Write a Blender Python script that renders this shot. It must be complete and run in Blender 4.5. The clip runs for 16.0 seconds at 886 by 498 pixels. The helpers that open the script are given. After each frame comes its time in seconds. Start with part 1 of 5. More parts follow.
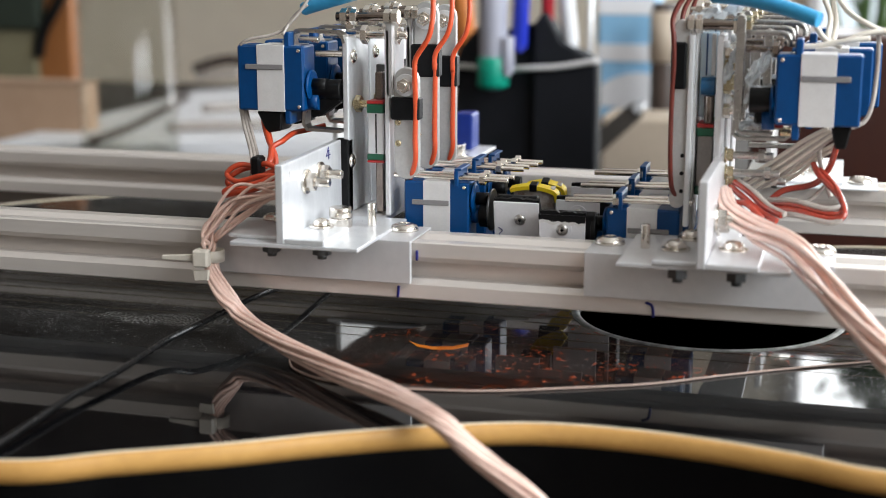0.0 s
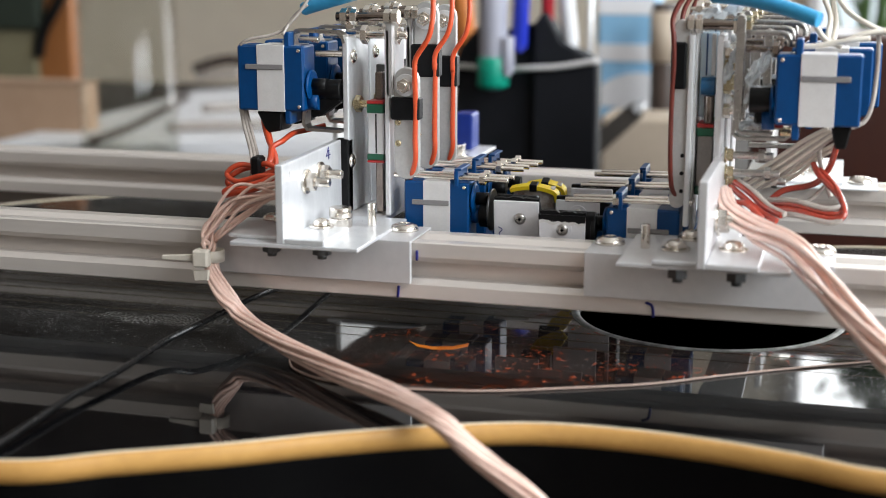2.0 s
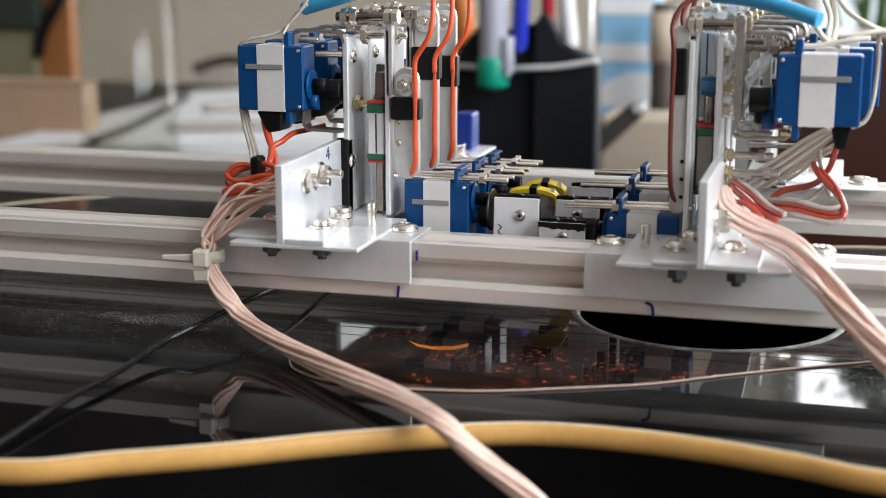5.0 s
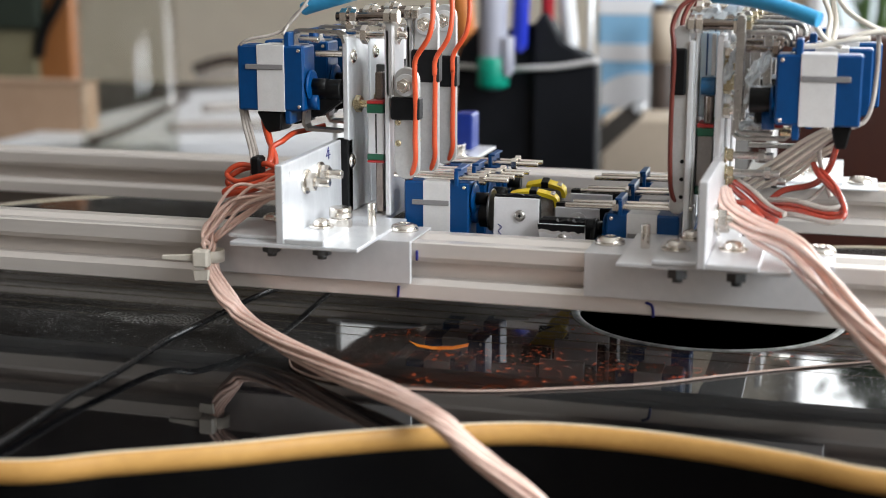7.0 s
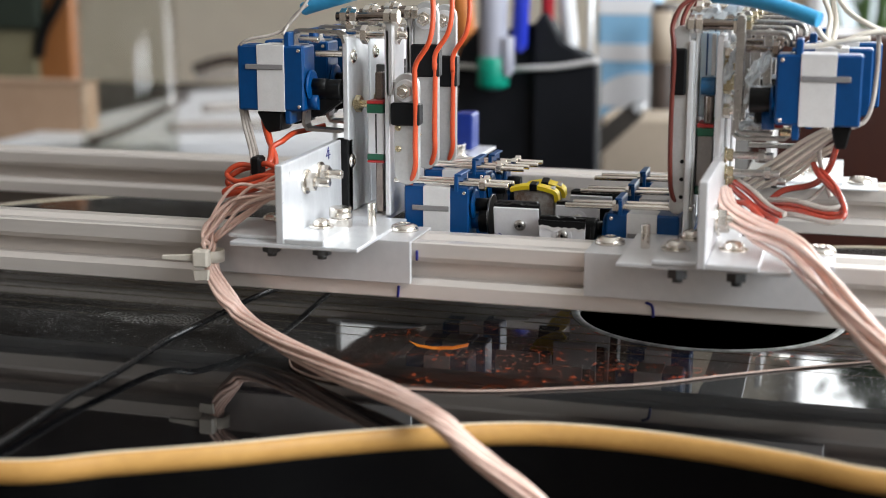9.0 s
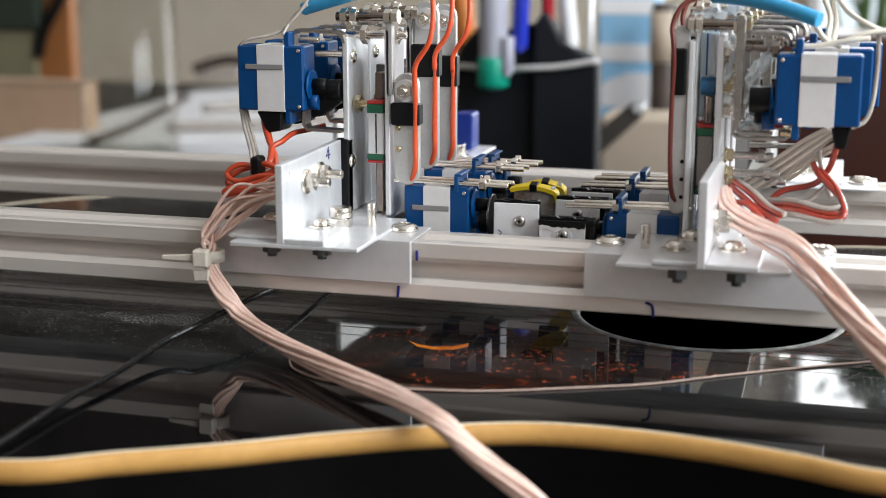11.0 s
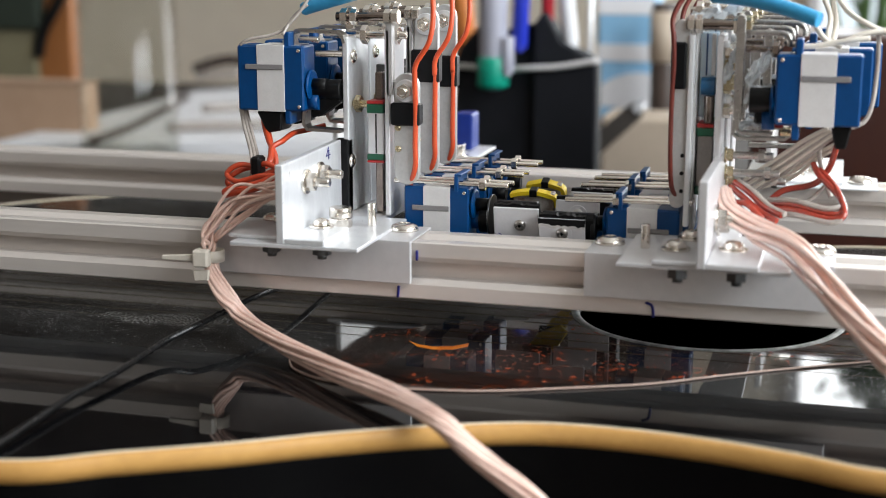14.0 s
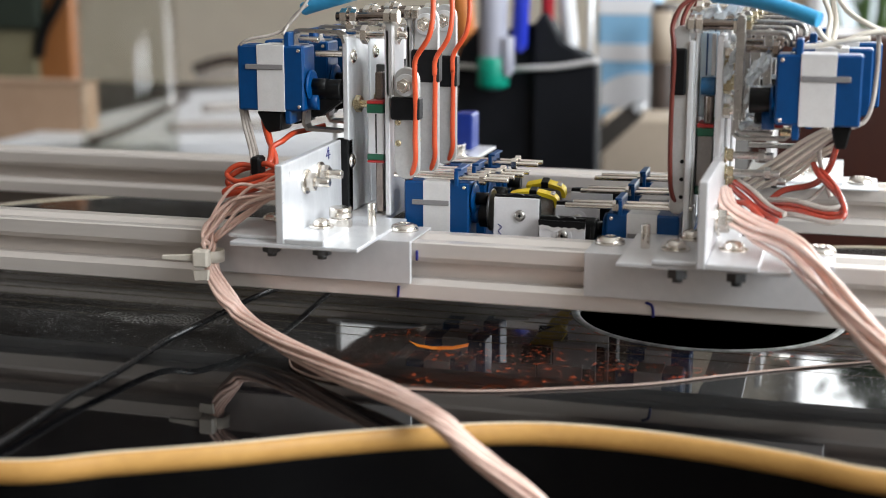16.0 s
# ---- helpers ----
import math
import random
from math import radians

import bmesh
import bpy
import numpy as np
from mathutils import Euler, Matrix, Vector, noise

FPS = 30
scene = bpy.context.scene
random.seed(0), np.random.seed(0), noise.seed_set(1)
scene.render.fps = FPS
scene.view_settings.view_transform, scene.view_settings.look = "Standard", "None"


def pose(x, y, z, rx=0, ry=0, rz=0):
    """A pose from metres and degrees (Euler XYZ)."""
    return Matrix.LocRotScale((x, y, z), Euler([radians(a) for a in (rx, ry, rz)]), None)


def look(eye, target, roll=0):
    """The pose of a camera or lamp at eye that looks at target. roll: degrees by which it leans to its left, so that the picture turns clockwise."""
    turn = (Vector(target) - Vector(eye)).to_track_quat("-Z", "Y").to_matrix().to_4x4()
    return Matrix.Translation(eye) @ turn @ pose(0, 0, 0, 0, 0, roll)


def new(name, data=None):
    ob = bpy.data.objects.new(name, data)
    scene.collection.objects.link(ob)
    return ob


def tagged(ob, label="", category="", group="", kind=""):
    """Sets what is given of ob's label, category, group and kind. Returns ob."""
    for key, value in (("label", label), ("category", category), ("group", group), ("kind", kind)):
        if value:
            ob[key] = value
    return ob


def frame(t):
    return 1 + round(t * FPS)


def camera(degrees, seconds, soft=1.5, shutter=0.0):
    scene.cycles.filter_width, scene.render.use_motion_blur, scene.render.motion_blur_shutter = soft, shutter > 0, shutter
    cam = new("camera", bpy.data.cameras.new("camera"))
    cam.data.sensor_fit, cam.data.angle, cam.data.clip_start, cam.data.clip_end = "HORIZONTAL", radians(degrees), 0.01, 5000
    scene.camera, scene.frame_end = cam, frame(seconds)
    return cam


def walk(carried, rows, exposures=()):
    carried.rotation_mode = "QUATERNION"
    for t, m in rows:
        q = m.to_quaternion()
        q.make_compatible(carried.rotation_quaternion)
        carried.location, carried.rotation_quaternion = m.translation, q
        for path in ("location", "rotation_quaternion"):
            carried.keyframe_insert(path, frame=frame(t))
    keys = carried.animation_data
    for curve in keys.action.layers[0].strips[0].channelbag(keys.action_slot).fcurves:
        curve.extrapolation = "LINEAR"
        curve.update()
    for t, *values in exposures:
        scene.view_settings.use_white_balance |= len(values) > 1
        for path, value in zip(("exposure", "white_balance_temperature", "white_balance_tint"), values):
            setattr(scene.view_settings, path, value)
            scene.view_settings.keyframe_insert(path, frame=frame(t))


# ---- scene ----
cam = camera(35.11, 16.0, soft=0.9)
cam.data.dof.use_dof = True
cam.data.dof.focus_distance = 0.515
cam.data.dof.aperture_fstop = 10.0
EYE = Vector((0.1255, -0.4434, 0.1331))
VIEW = look(EYE, EYE + Vector((-0.26603, 0.94013, -0.21303)))
walk(cam, [(0.0, VIEW), (16.0, VIEW)])

# ---- light ----
world = bpy.data.worlds.new("sky")
scene.world = world
world.use_nodes = True
wn = world.node_tree.nodes
sky = wn.new("ShaderNodeTexSky")
sky.sky_type = "NISHITA"
sky.sun_disc = False
sky.sun_elevation = radians(38)
sky.sun_rotation = radians(60)
wn["Background"].inputs["Strength"].default_value = 0.12
world.node_tree.links.new(sky.outputs["Color"], wn["Background"].inputs["Color"])
scene.view_settings.exposure = 0.0


def window_light(name, m, sx, sy, watts, colour):
    d = bpy.data.lights.new(name, "AREA")
    d.shape, d.size, d.size_y, d.energy, d.color = "RECTANGLE", sx, sy, watts, colour
    ob = new(name, d)
    ob.matrix_world = m
    return ob


# daylight that falls in at the two windows
window_light("window_daylight_side", look((1.56, -0.35, 0.88), (0, -0.1, 0.2)), 1.9, 1.25, 74, (0.93, 0.975, 1.0))
window_light("window_daylight_back", look((0.755, 2.405, 0.5), (0.755, 0.0, 0.5)), 1.38, 1.38, 44, (0.97, 0.99, 1.0))


# ---- materials ----
def mat(name, colour, rough=0.5, metal=0.0, second=None, scale=200.0, amount=0.5, bump=0.0, bump_scale=900.0,
        rough_var=0.1, coat=0.0, stretch=None, spec=0.5):
    """A surface with variation at two scales in colour, gloss and relief."""
    m = bpy.data.materials.new(name)
    m.use_nodes = True
    n, l = m.node_tree.nodes, m.node_tree.links
    b = n["Principled BSDF"]
    b.inputs["Metallic"].default_value = metal
    b.inputs["Coat Weight"].default_value = coat
    b.inputs["Specular IOR Level"].default_value = spec
    tc = n.new("ShaderNodeTexCoord")
    mp = n.new("ShaderNodeMapping")
    l.new(tc.outputs["Object"], mp.inputs["Vector"])
    if stretch:
        mp.inputs["Scale"].default_value = stretch
    n1 = n.new("ShaderNodeTexNoise")
    n1.inputs["Scale"].default_value, n1.inputs["Detail"].default_value = scale, 6
    n2 = n.new("ShaderNodeTexNoise")
    n2.inputs["Scale"].default_value, n2.inputs["Detail"].default_value = scale * 7, 4
    for q in (n1, n2):
        l.new(mp.outputs["Vector"], q.inputs["Vector"])
    add = n.new("ShaderNodeMath")
    add.operation = "MULTIPLY_ADD"
    l.new(n2.outputs["Fac"], add.inputs[0])
    add.inputs[1].default_value = 0.4
    sub = n.new("ShaderNodeMath")
    sub.operation = "MULTIPLY"
    sub.inputs[1].default_value = 0.6
    l.new(n1.outputs["Fac"], sub.inputs[0])
    l.new(sub.outputs[0], add.inputs[2])
    ramp = n.new("ShaderNodeMapRange")
    ramp.inputs["From Min"].default_value, ramp.inputs["From Max"].default_value = 0.35, 0.68
    l.new(add.outputs[0], ramp.inputs["Value"])
    mix = n.new("ShaderNodeMix")
    mix.data_type = "RGBA"
    c2 = second if second else tuple(c * (1 - 0.25 * amount) for c in colour)
    mix.inputs["A"].default_value, mix.inputs["B"].default_value = (*colour, 1), (*c2, 1)
    l.new(ramp.outputs[0], mix.inputs["Factor"])
    l.new(mix.outputs["Result"], b.inputs["Base Color"])
    rr = n.new("ShaderNodeMapRange")
    rr.inputs["To Min"].default_value = max(0.02, rough - rough_var)
    rr.inputs["To Max"].default_value = min(1, rough + rough_var)
    l.new(n2.outputs["Fac"], rr.inputs["Value"])
    l.new(rr.outputs[0], b.inputs["Roughness"])
    if bump:
        n3 = n.new("ShaderNodeTexNoise")
        n3.inputs["Scale"].default_value = bump_scale
        l.new(mp.outputs["Vector"], n3.inputs["Vector"])
        bp = n.new("ShaderNodeBump")
        bp.inputs["Strength"].default_value, bp.inputs["Distance"].default_value = bump, 0.0005
        l.new(n3.outputs["Fac"], bp.inputs["Height"])
        l.new(bp.outputs["Normal"], b.inputs["Normal"])
    return m


M_EXTR = mat("anodised_aluminium", (0.80, 0.74, 0.70), 0.3, 0.45, (0.74, 0.68, 0.63), 60, stretch=(0.04, 1, 1), bump=0.02, rough_var=0.05)
M_ALU = mat("brushed_aluminium", (0.88, 0.89, 0.91), 0.32, 0.5, (0.76, 0.77, 0.79), 120, bump=0.1, stretch=(1, 1, 0.25))
M_ALU_DULL = mat("dull_aluminium", (0.76, 0.75, 0.76), 0.42, 0.55, (0.68, 0.67, 0.68), 40, bump=0.06)
M_STEEL = mat("bright_steel", (0.84, 0.79, 0.73), 0.24, 1.0, (0.7, 0.65, 0.58), 300, rough_var=0.06)
M_DARKSTEEL = mat("dark_steel", (0.12, 0.12, 0.12), 0.35, 1.0, (0.07, 0.07, 0.07), 300)
M_SATIN = mat("satin_steel", (0.55, 0.53, 0.51), 0.3, 1.0, (0.4, 0.38, 0.36), 240)
M_BRASS = mat("yellow_zinc", (0.65, 0.55, 0.36), 0.28, 1.0, (0.45, 0.38, 0.25), 300)
M_BLUE = mat("blue_plastic", (0.0, 0.043, 0.155), 0.35, 0.0, (0.0, 0.052, 0.185), 150, bump=0.03, spec=0.3)
M_LABEL = mat("label_paper", (0.66, 0.64, 0.63), 0.6, 0.0, (0.6, 0.58, 0.57), 200)
M_LABELBAR = mat("label_print", (0.22, 0.21, 0.21), 0.6)
M_BLACK = mat("black_plastic", (0.003, 0.003, 0.0035), 0.4, 0.0, (0.006, 0.006, 0.006), 200, spec=0.18)
M_TAPE = mat("black_tape", (0.003, 0.003, 0.0035), 0.45, 0.0, (0.006, 0.006, 0.007), 250, bump=0.1, spec=0.18)
M_LACQUER = mat("black_lacquer", (0.0015, 0.0015, 0.002), 0.05, 0.0, (0.003, 0.003, 0.003), 30, rough_var=0.03, spec=0.32)
M_BINDING = mat("amber_binding", (0.58, 0.32, 0.095), 0.35, 0.0, (0.48, 0.25, 0.07), 40, coat=0.3)
M_ORANGE = mat("orange_insulation", (0.72, 0.1, 0.03), 0.4, 0.0, (0.6, 0.07, 0.02), 120)
M_COIL = mat("orange_red_insulation", (0.58, 0.07, 0.022), 0.35, 0.0, (0.44, 0.045, 0.015), 120, coat=0.3)
M_AMBER = mat("amber_shell", (0.75, 0.25, 0.03), 0.15, 0.0, (0.5, 0.1, 0.01), 160)
M_RED = mat("red_insulation", (0.4, 0.045, 0.022), 0.25, 0.0, (0.24, 0.022, 0.012), 160, coat=0.6)
M_PINK = mat("clear_pink_insulation", (0.87, 0.63, 0.54), 0.25, 0.0, (0.7, 0.45, 0.37), 160, coat=0.6)
M_NYLON = mat("nylon", (0.72, 0.66, 0.57), 0.4, 0.0, (0.64, 0.58, 0.5), 150)
M_GREYW = mat("grey_insulation", (0.46, 0.41, 0.37), 0.3, 0.0, (0.28, 0.24, 0.21), 200, coat=0.4)
M_WHITE = mat("white_plastic", (0.72, 0.71, 0.73), 0.5, 0.0, (0.66, 0.65, 0.67), 180)
M_YELLOW = mat("yellow_plastic", (0.88, 0.66, 0.02), 0.45, 0.0, (0.8, 0.56, 0.02), 180)
M_GREEN = mat("green_seal", (0.01, 0.1, 0.05), 0.4)
M_REDSEAL = mat("red_seal", (0.4, 0.02, 0.02), 0.4)
M_SKYBLUE = mat("blue_sleeve", (0.05, 0.38, 0.68), 0.35, 0.0, (0.03, 0.28, 0.56), 60, coat=0.2)
M_INK = mat("blue_ink", (0.01, 0.01, 0.16), 0.5)
M_RUBBER = mat("black_rubber", (0.003, 0.003, 0.0035), 0.5, spec=0.18)
M_ACRYL = mat("bluish_acrylic", (0.72, 0.84, 0.93), 0.15, 0.0, (0.58, 0.76, 0.9), 60, coat=0.5)
M_SHAFT = mat("brown_steel", (0.32, 0.27, 0.24), 0.2, 1.0, (0.22, 0.18, 0.16), 300)
M_DESK = mat("desk_wood", (0.018, 0.012, 0.009), 0.5, 0.0, (0.011, 0.008, 0.006), 6, stretch=(0.15, 1, 1), spec=0.25)
M_WALL = mat("wall_paint", (0.44, 0.43, 0.4), 0.8, 0.0, (0.4, 0.39, 0.36), 3)
M_CEIL = mat("ceiling_paint", (0.8, 0.79, 0.77), 0.8, 0.0, (0.76, 0.75, 0.73), 3)
M_BAR = mat("grey_bar_aluminium", (0.56, 0.55, 0.54), 0.4, 0.4, (0.46, 0.45, 0.44), 120, bump=0.1)
M_WALLN = mat("cream_wall_paint", (0.8, 0.72, 0.6), 0.8, 0.0, (0.74, 0.66, 0.55), 3)
M_REDDK = mat("brown_red_insulation", (0.17, 0.03, 0.02), 0.35, 0.0, (0.12, 0.022, 0.015), 120)
M_CABLE = mat("black_cable", (0.003, 0.003, 0.0035), 0.28, 0.0, (0.005, 0.005, 0.005), 200, spec=0.4)
M_FLOOR = mat("floor_wood", (0.2, 0.13, 0.08), 0.5, 0.0, (0.14, 0.09, 0.06), 3)


# ---- mesh helpers ----
def part(name, bm, material, parent, label=""):
    me = bpy.data.meshes.new(name)
    bm.to_mesh(me)
    bm.free()
    me.materials.append(material)
    ob = new(name, me)
    ob.parent = parent
    if label:
        ob["label"] = label
    return ob


def share(ob, x, y, z, rx=0, ry=0, rz=0):
    """Another piece on the same mesh, under the same parent."""
    o = new(ob.name.split(".")[0], ob.data)
    o.parent = ob.parent
    o.matrix_basis = pose(x, y, z, rx, ry, rz)
    return o


def empty(name, m=None):
    ob = new(name)
    ob.empty_display_size = 0.01
    if m is not None:
        ob.matrix_basis = m
    return ob


def flat(bm):
    for f_ in bm.faces:
        f_.smooth = False
    return bm


def box(x0, x1, y0, y1, z0, z1, bev=0.0003, seg=1, bm=None):
    """A box with softened edges."""
    b = bmesh.new()
    bmesh.ops.create_cube(b, size=1)
    for v in b.verts:
        v.co = Vector(((x0 + x1) / 2 + v.co.x * (x1 - x0), (y0 + y1) / 2 + v.co.y * (y1 - y0), (z0 + z1) / 2 + v.co.z * (z1 - z0)))
    if bev:
        bmesh.ops.bevel(b, geom=b.edges[:], offset=bev, segments=seg, affect="EDGES", profile=0.5)
    return join(bm, b)


def join(bm, b):
    if bm is None:
        return b
    me = bpy.data.meshes.new("tmp")
    b.to_mesh(me)
    b.free()
    bm.from_mesh(me)
    bpy.data.meshes.remove(me)
    return bm


def prism(outline, axis, a0, a1, bev=0.0, bm=None):
    """An outline in the plane across an axis, drawn out from a0 to a1. Outline pairs are (y,z), (x,z) or (x,y)."""
    b = bmesh.new()
    put = {"x": lambda p, a: (a, p[0], p[1]), "y": lambda p, a: (p[0], a, p[1]), "z": lambda p, a: (p[0], p[1], a)}[axis]
    lo = [b.verts.new(put(p, a0)) for p in outline]
    hi = [b.verts.new(put(p, a1)) for p in outline]
    k = len(outline)
    b.faces.new(lo)
    b.faces.new(hi)
    for i in range(k):
        b.faces.new((lo[i], lo[(i + 1) % k], hi[(i + 1) % k], hi[i]))
    bmesh.ops.recalc_face_normals(b, faces=b.faces[:])
    if bev:
        bmesh.ops.bevel(b, geom=b.edges[:], offset=bev, segments=1, affect="EDGES", profile=0.5)
    return join(bm, b)


def cyl(p0, p1, r, seg=16, r2=None, bev=0.0, bm=None):
    p0, p1 = Vector(p0), Vector(p1)
    b = bmesh.new()
    bmesh.ops.create_cone(b, cap_ends=True, segments=seg, radius1=r, radius2=r if r2 is None else r2, depth=(p1 - p0).length)
    if bev:
        rim = [e for e in b.edges if abs(e.verts[0].co.z - e.verts[1].co.z) < 1e-9]
        bmesh.ops.bevel(b, geom=rim, offset=bev, segments=2, affect="EDGES", profile=0.5)
    m = Matrix.Translation((p0 + p1) / 2) @ (p1 - p0).to_track_quat("Z", "Y").to_matrix().to_4x4()
    bmesh.ops.transform(b, matrix=m, verts=b.verts[:])
    for f_ in b.faces:
        f_.smooth = len(f_.verts) == 4 and seg > 8
    return join(bm, b)


def catmull(pts, n=8, closed=False):
    pts = [Vector(p) for p in pts]
    out = []
    k = len(pts)
    for i in range(k if closed else k - 1):
        g = [pts[(i + j) % k] if closed else pts[min(max(i + j, 0), k - 1)] for j in (-1, 0, 1, 2)]
        for s in range(n):
            t = s / n
            out.append(0.5 * (2 * g[1] + (g[2] - g[0]) * t + (2 * g[0] - 5 * g[1] + 4 * g[2] - g[3]) * t * t
                              + (3 * g[1] - g[0] - 3 * g[2] + g[3]) * t ** 3))
    if not closed:
        out.append(pts[-1])
    return out


def tube(pts, r, n=6, seg=8, bm=None, smooth=True):
    """A round strand along a smooth way through the points."""
    way = catmull(pts, n) if smooth else [Vector(p) for p in pts]
    b = bmesh.new()
    rings = []
    side = None
    for i, p in enumerate(way):
        d = (way[min(i + 1, len(way) - 1)] - way[max(i - 1, 0)]).normalized()
        if side is None:
            side = d.orthogonal().normalized()
        side = (side - d * side.dot(d)).normalized()
        up_ = d.cross(side)
        rings.append([b.verts.new(p + r * (math.cos(a) * side + math.sin(a) * up_))
                      for a in (2 * math.pi * j / seg for j in range(seg))])
    for r0, r1 in zip(rings, rings[1:]):
        for j in range(seg):
            b.faces.new((r0[j], r0[(j + 1) % seg], r1[(j + 1) % seg], r1[j])).smooth = True
    b.faces.new(rings[0][::-1])
    b.faces.new(rings[-1])
    return join(bm, b)


def hexnut(p0, p1, r, bm=None):
    return cyl(p0, p1, r, 6, bev=0.0002, bm=bm)


def dome(p, r, h, seg=20, axis="z", bm=None):
    """A pan head: a shallow dome with a flat rim, on p, pointing along the axis."""
    b = bmesh.new()
    prof = [(r, 0), (r, h * 0.3), (r * 0.88, h * 0.65), (r * 0.6, h * 0.92), (r * 0.3, h), ]
    rings = [[b.verts.new((q * math.cos(2 * math.pi * j / seg), q * math.sin(2 * math.pi * j / seg), z)) for j in range(seg)] for q, z in prof]
    for r0, r1 in zip(rings, rings[1:]):
        for j in range(seg):
            b.faces.new((r0[j], r0[(j + 1) % seg], r1[(j + 1) % seg], r1[j])).smooth = True
    # the sunken drive in the middle
    inner = [b.verts.new((r * 0.26 * math.cos(2 * math.pi * j / seg), r * 0.26 * math.sin(2 * math.pi * j / seg), h * 0.45)) for j in range(seg)]
    for j in range(seg):
        b.faces.new((rings[-1][j], rings[-1][(j + 1) % seg], inner[(j + 1) % seg], inner[j]))
    b.faces.new(inner)
    b.faces.new(rings[0][::-1])
    way = {"z": (0, 0, 1), "x": (1, 0, 0), "y": (0, 1, 0), "-y": (0, -1, 0), "-x": (-1, 0, 0), "-z": (0, 0, -1)}[axis]
    m = Matrix.Translation(p) @ Vector(way).to_track_quat("Z", "Y").to_matrix().to_4x4()
    bmesh.ops.transform(b, matrix=m, verts=b.verts[:])
    return join(bm, b)


# ---- the room ----
def room():
    def slab(name, b, m, label, cat):
        return tagged(part(name, b, m, None), label, cat, kind="structure")
    slab("floor", box(-2.2, 1.75, -1.8, 2.55, -0.9, -0.85, 0), M_FLOOR, "brown wooden floor of the room", "floor")
    slab("ceiling", box(-2.2, 1.75, -1.8, 2.55, 1.65, 1.7, 0), M_CEIL, "plain pale ceiling of the room", "ceiling")
    slab("wall_west", box(-2.2, -2.1, -1.8, 2.55, -0.85, 1.65, 0), M_DARKWALL, "taupe painted plain room wall", "wall")
    slab("wall_south", box(-2.1, 1.6, -1.8, -1.7, -0.85, 1.65, 0), M_DARKWALL, "taupe painted plain room wall", "wall")
    b = box(-2.1, 0.06, 2.4, 2.5, -0.85, 1.65, 0)
    box(1.45, 1.6, 2.4, 2.5, -0.85, 1.65, 0, bm=b)
    box(0.06, 1.45, 2.4, 2.5, -0.85, -0.2, 0, bm=b)
    box(0.06, 1.45, 2.4, 2.5, 1.2, 1.65, 0, bm=b)
    slab("wall_north", b, M_WALLN, "beige painted wall with a bright window", "wall")
    b = box(1.6, 1.7, -1.8, -1.35, -0.85, 1.65, 0)
    box(1.6, 1.7, 0.65, 2.55, -0.85, 1.65, 0, bm=b)
    box(1.6, 1.7, -1.35, 0.65, -0.85, 0.2, 0, bm=b)
    box(1.6, 1.7, -1.35, 0.65, 1.55, 1.65, 0, bm=b)
    slab("wall_east", b, M_WALL, "beige painted wall with a bright window", "wall")
    slab("desk", box(-1.6, 0.62, -0.7, 1.75, -0.135, -0.1, 0.003), M_DESK, "brown wooden desk top under the instrument", "desk")

    w = tagged(empty("window_1"), "white window frame with a narrow sash in the far wall", "window", kind="structure")
    for name, x0, x1, z0, z1 in (("jamb", 0.058, 0.085, -0.2, 1.2), ("jamb", 1.42, 1.452, -0.2, 1.2), ("mullion", 0.60, 0.635, -0.17, 1.17), ("sill", 0.04, 1.47, -0.235, -0.203), ("head", 0.04, 1.47, 1.203, 1.23)):
        part(name, box(x0, x1, 2.352, 2.398, z0, z1, 0.003), M_WHITE, w)
    m = bpy.data.materials.new("bright_sky")
    m.use_nodes = True
    e = m.node_tree.nodes["Principled BSDF"]
    e.inputs["Base Color"].default_value = (0, 0, 0, 1)
    e.inputs["Emission Color"].default_value, e.inputs["Emission Strength"].default_value = (0.82, 0.93, 1.0, 1), 1.1
    slab("backdrop", box(-1.2, 3.2, 3.2, 3.22, -1.0, 2.4, 0), m, "bright pale sky outside the window", "sky")
    # unseen cabinet, added so that the guitar top mirrors something dark
    c = tagged(empty("unseen_cabinet"), "dark brown cabinet added unseen to darken the guitar's reflection", "cabinet")
    part("carcass", box(-2.08, -0.2, 2.10, 2.395, 0.32, 1.3, 0.004), M_DARKWOOD, c)
    for i in range(4):
        x = -2.06 + i * 0.463
        d = part("door", box(x, x + 0.455, 2.080, 2.098, 0.34, 1.28, 0.004), M_DARKWOOD, c)
        part("handle", tube([(x + 0.04, 2.079, 0.42), (x + 0.04, 2.06, 0.43), (x + 0.04, 2.06, 0.55), (x + 0.04, 2.079, 0.56)], 0.005, 5, 8), M_STEEL, d)


M_DARKWALL = mat("taupe_wall_paint", (0.3, 0.265, 0.235), 0.8, 0.0, (0.26, 0.23, 0.2), 3)
M_DARKWOOD = mat("dark_wood", (0.04, 0.026, 0.018), 0.5, 0.0, (0.026, 0.017, 0.012), 5, stretch=(1, 1, 0.15))
room()

# ---- the guitar ----
CY = 0.062
HALF = [(-0.34, 0.0), (-0.33, 0.07), (-0.29, 0.14), (-0.22, 0.19), (-0.14, 0.207), (-0.082, 0.2015), (-0.056, 0.1877), (-0.030, 0.1735),
        (-0.003, 0.1566), (0.025, 0.1421), (0.048, 0.1338), (0.072, 0.1320), (0.096, 0.1342), (0.119, 0.1391), (0.143, 0.1459),
        (0.19, 0.147), (0.24, 0.132), (0.275, 0.09), (0.285, 0.03)]
HOLE = (0.083, 0.0667, 0.0472)


def outline():
    front = catmull([(x, CY - w, 0) for x, w in HALF], 8)
    back = [Vector((p.x, 2 * CY - p.y, 0)) for p in reversed(front[1:])]
    return front + back


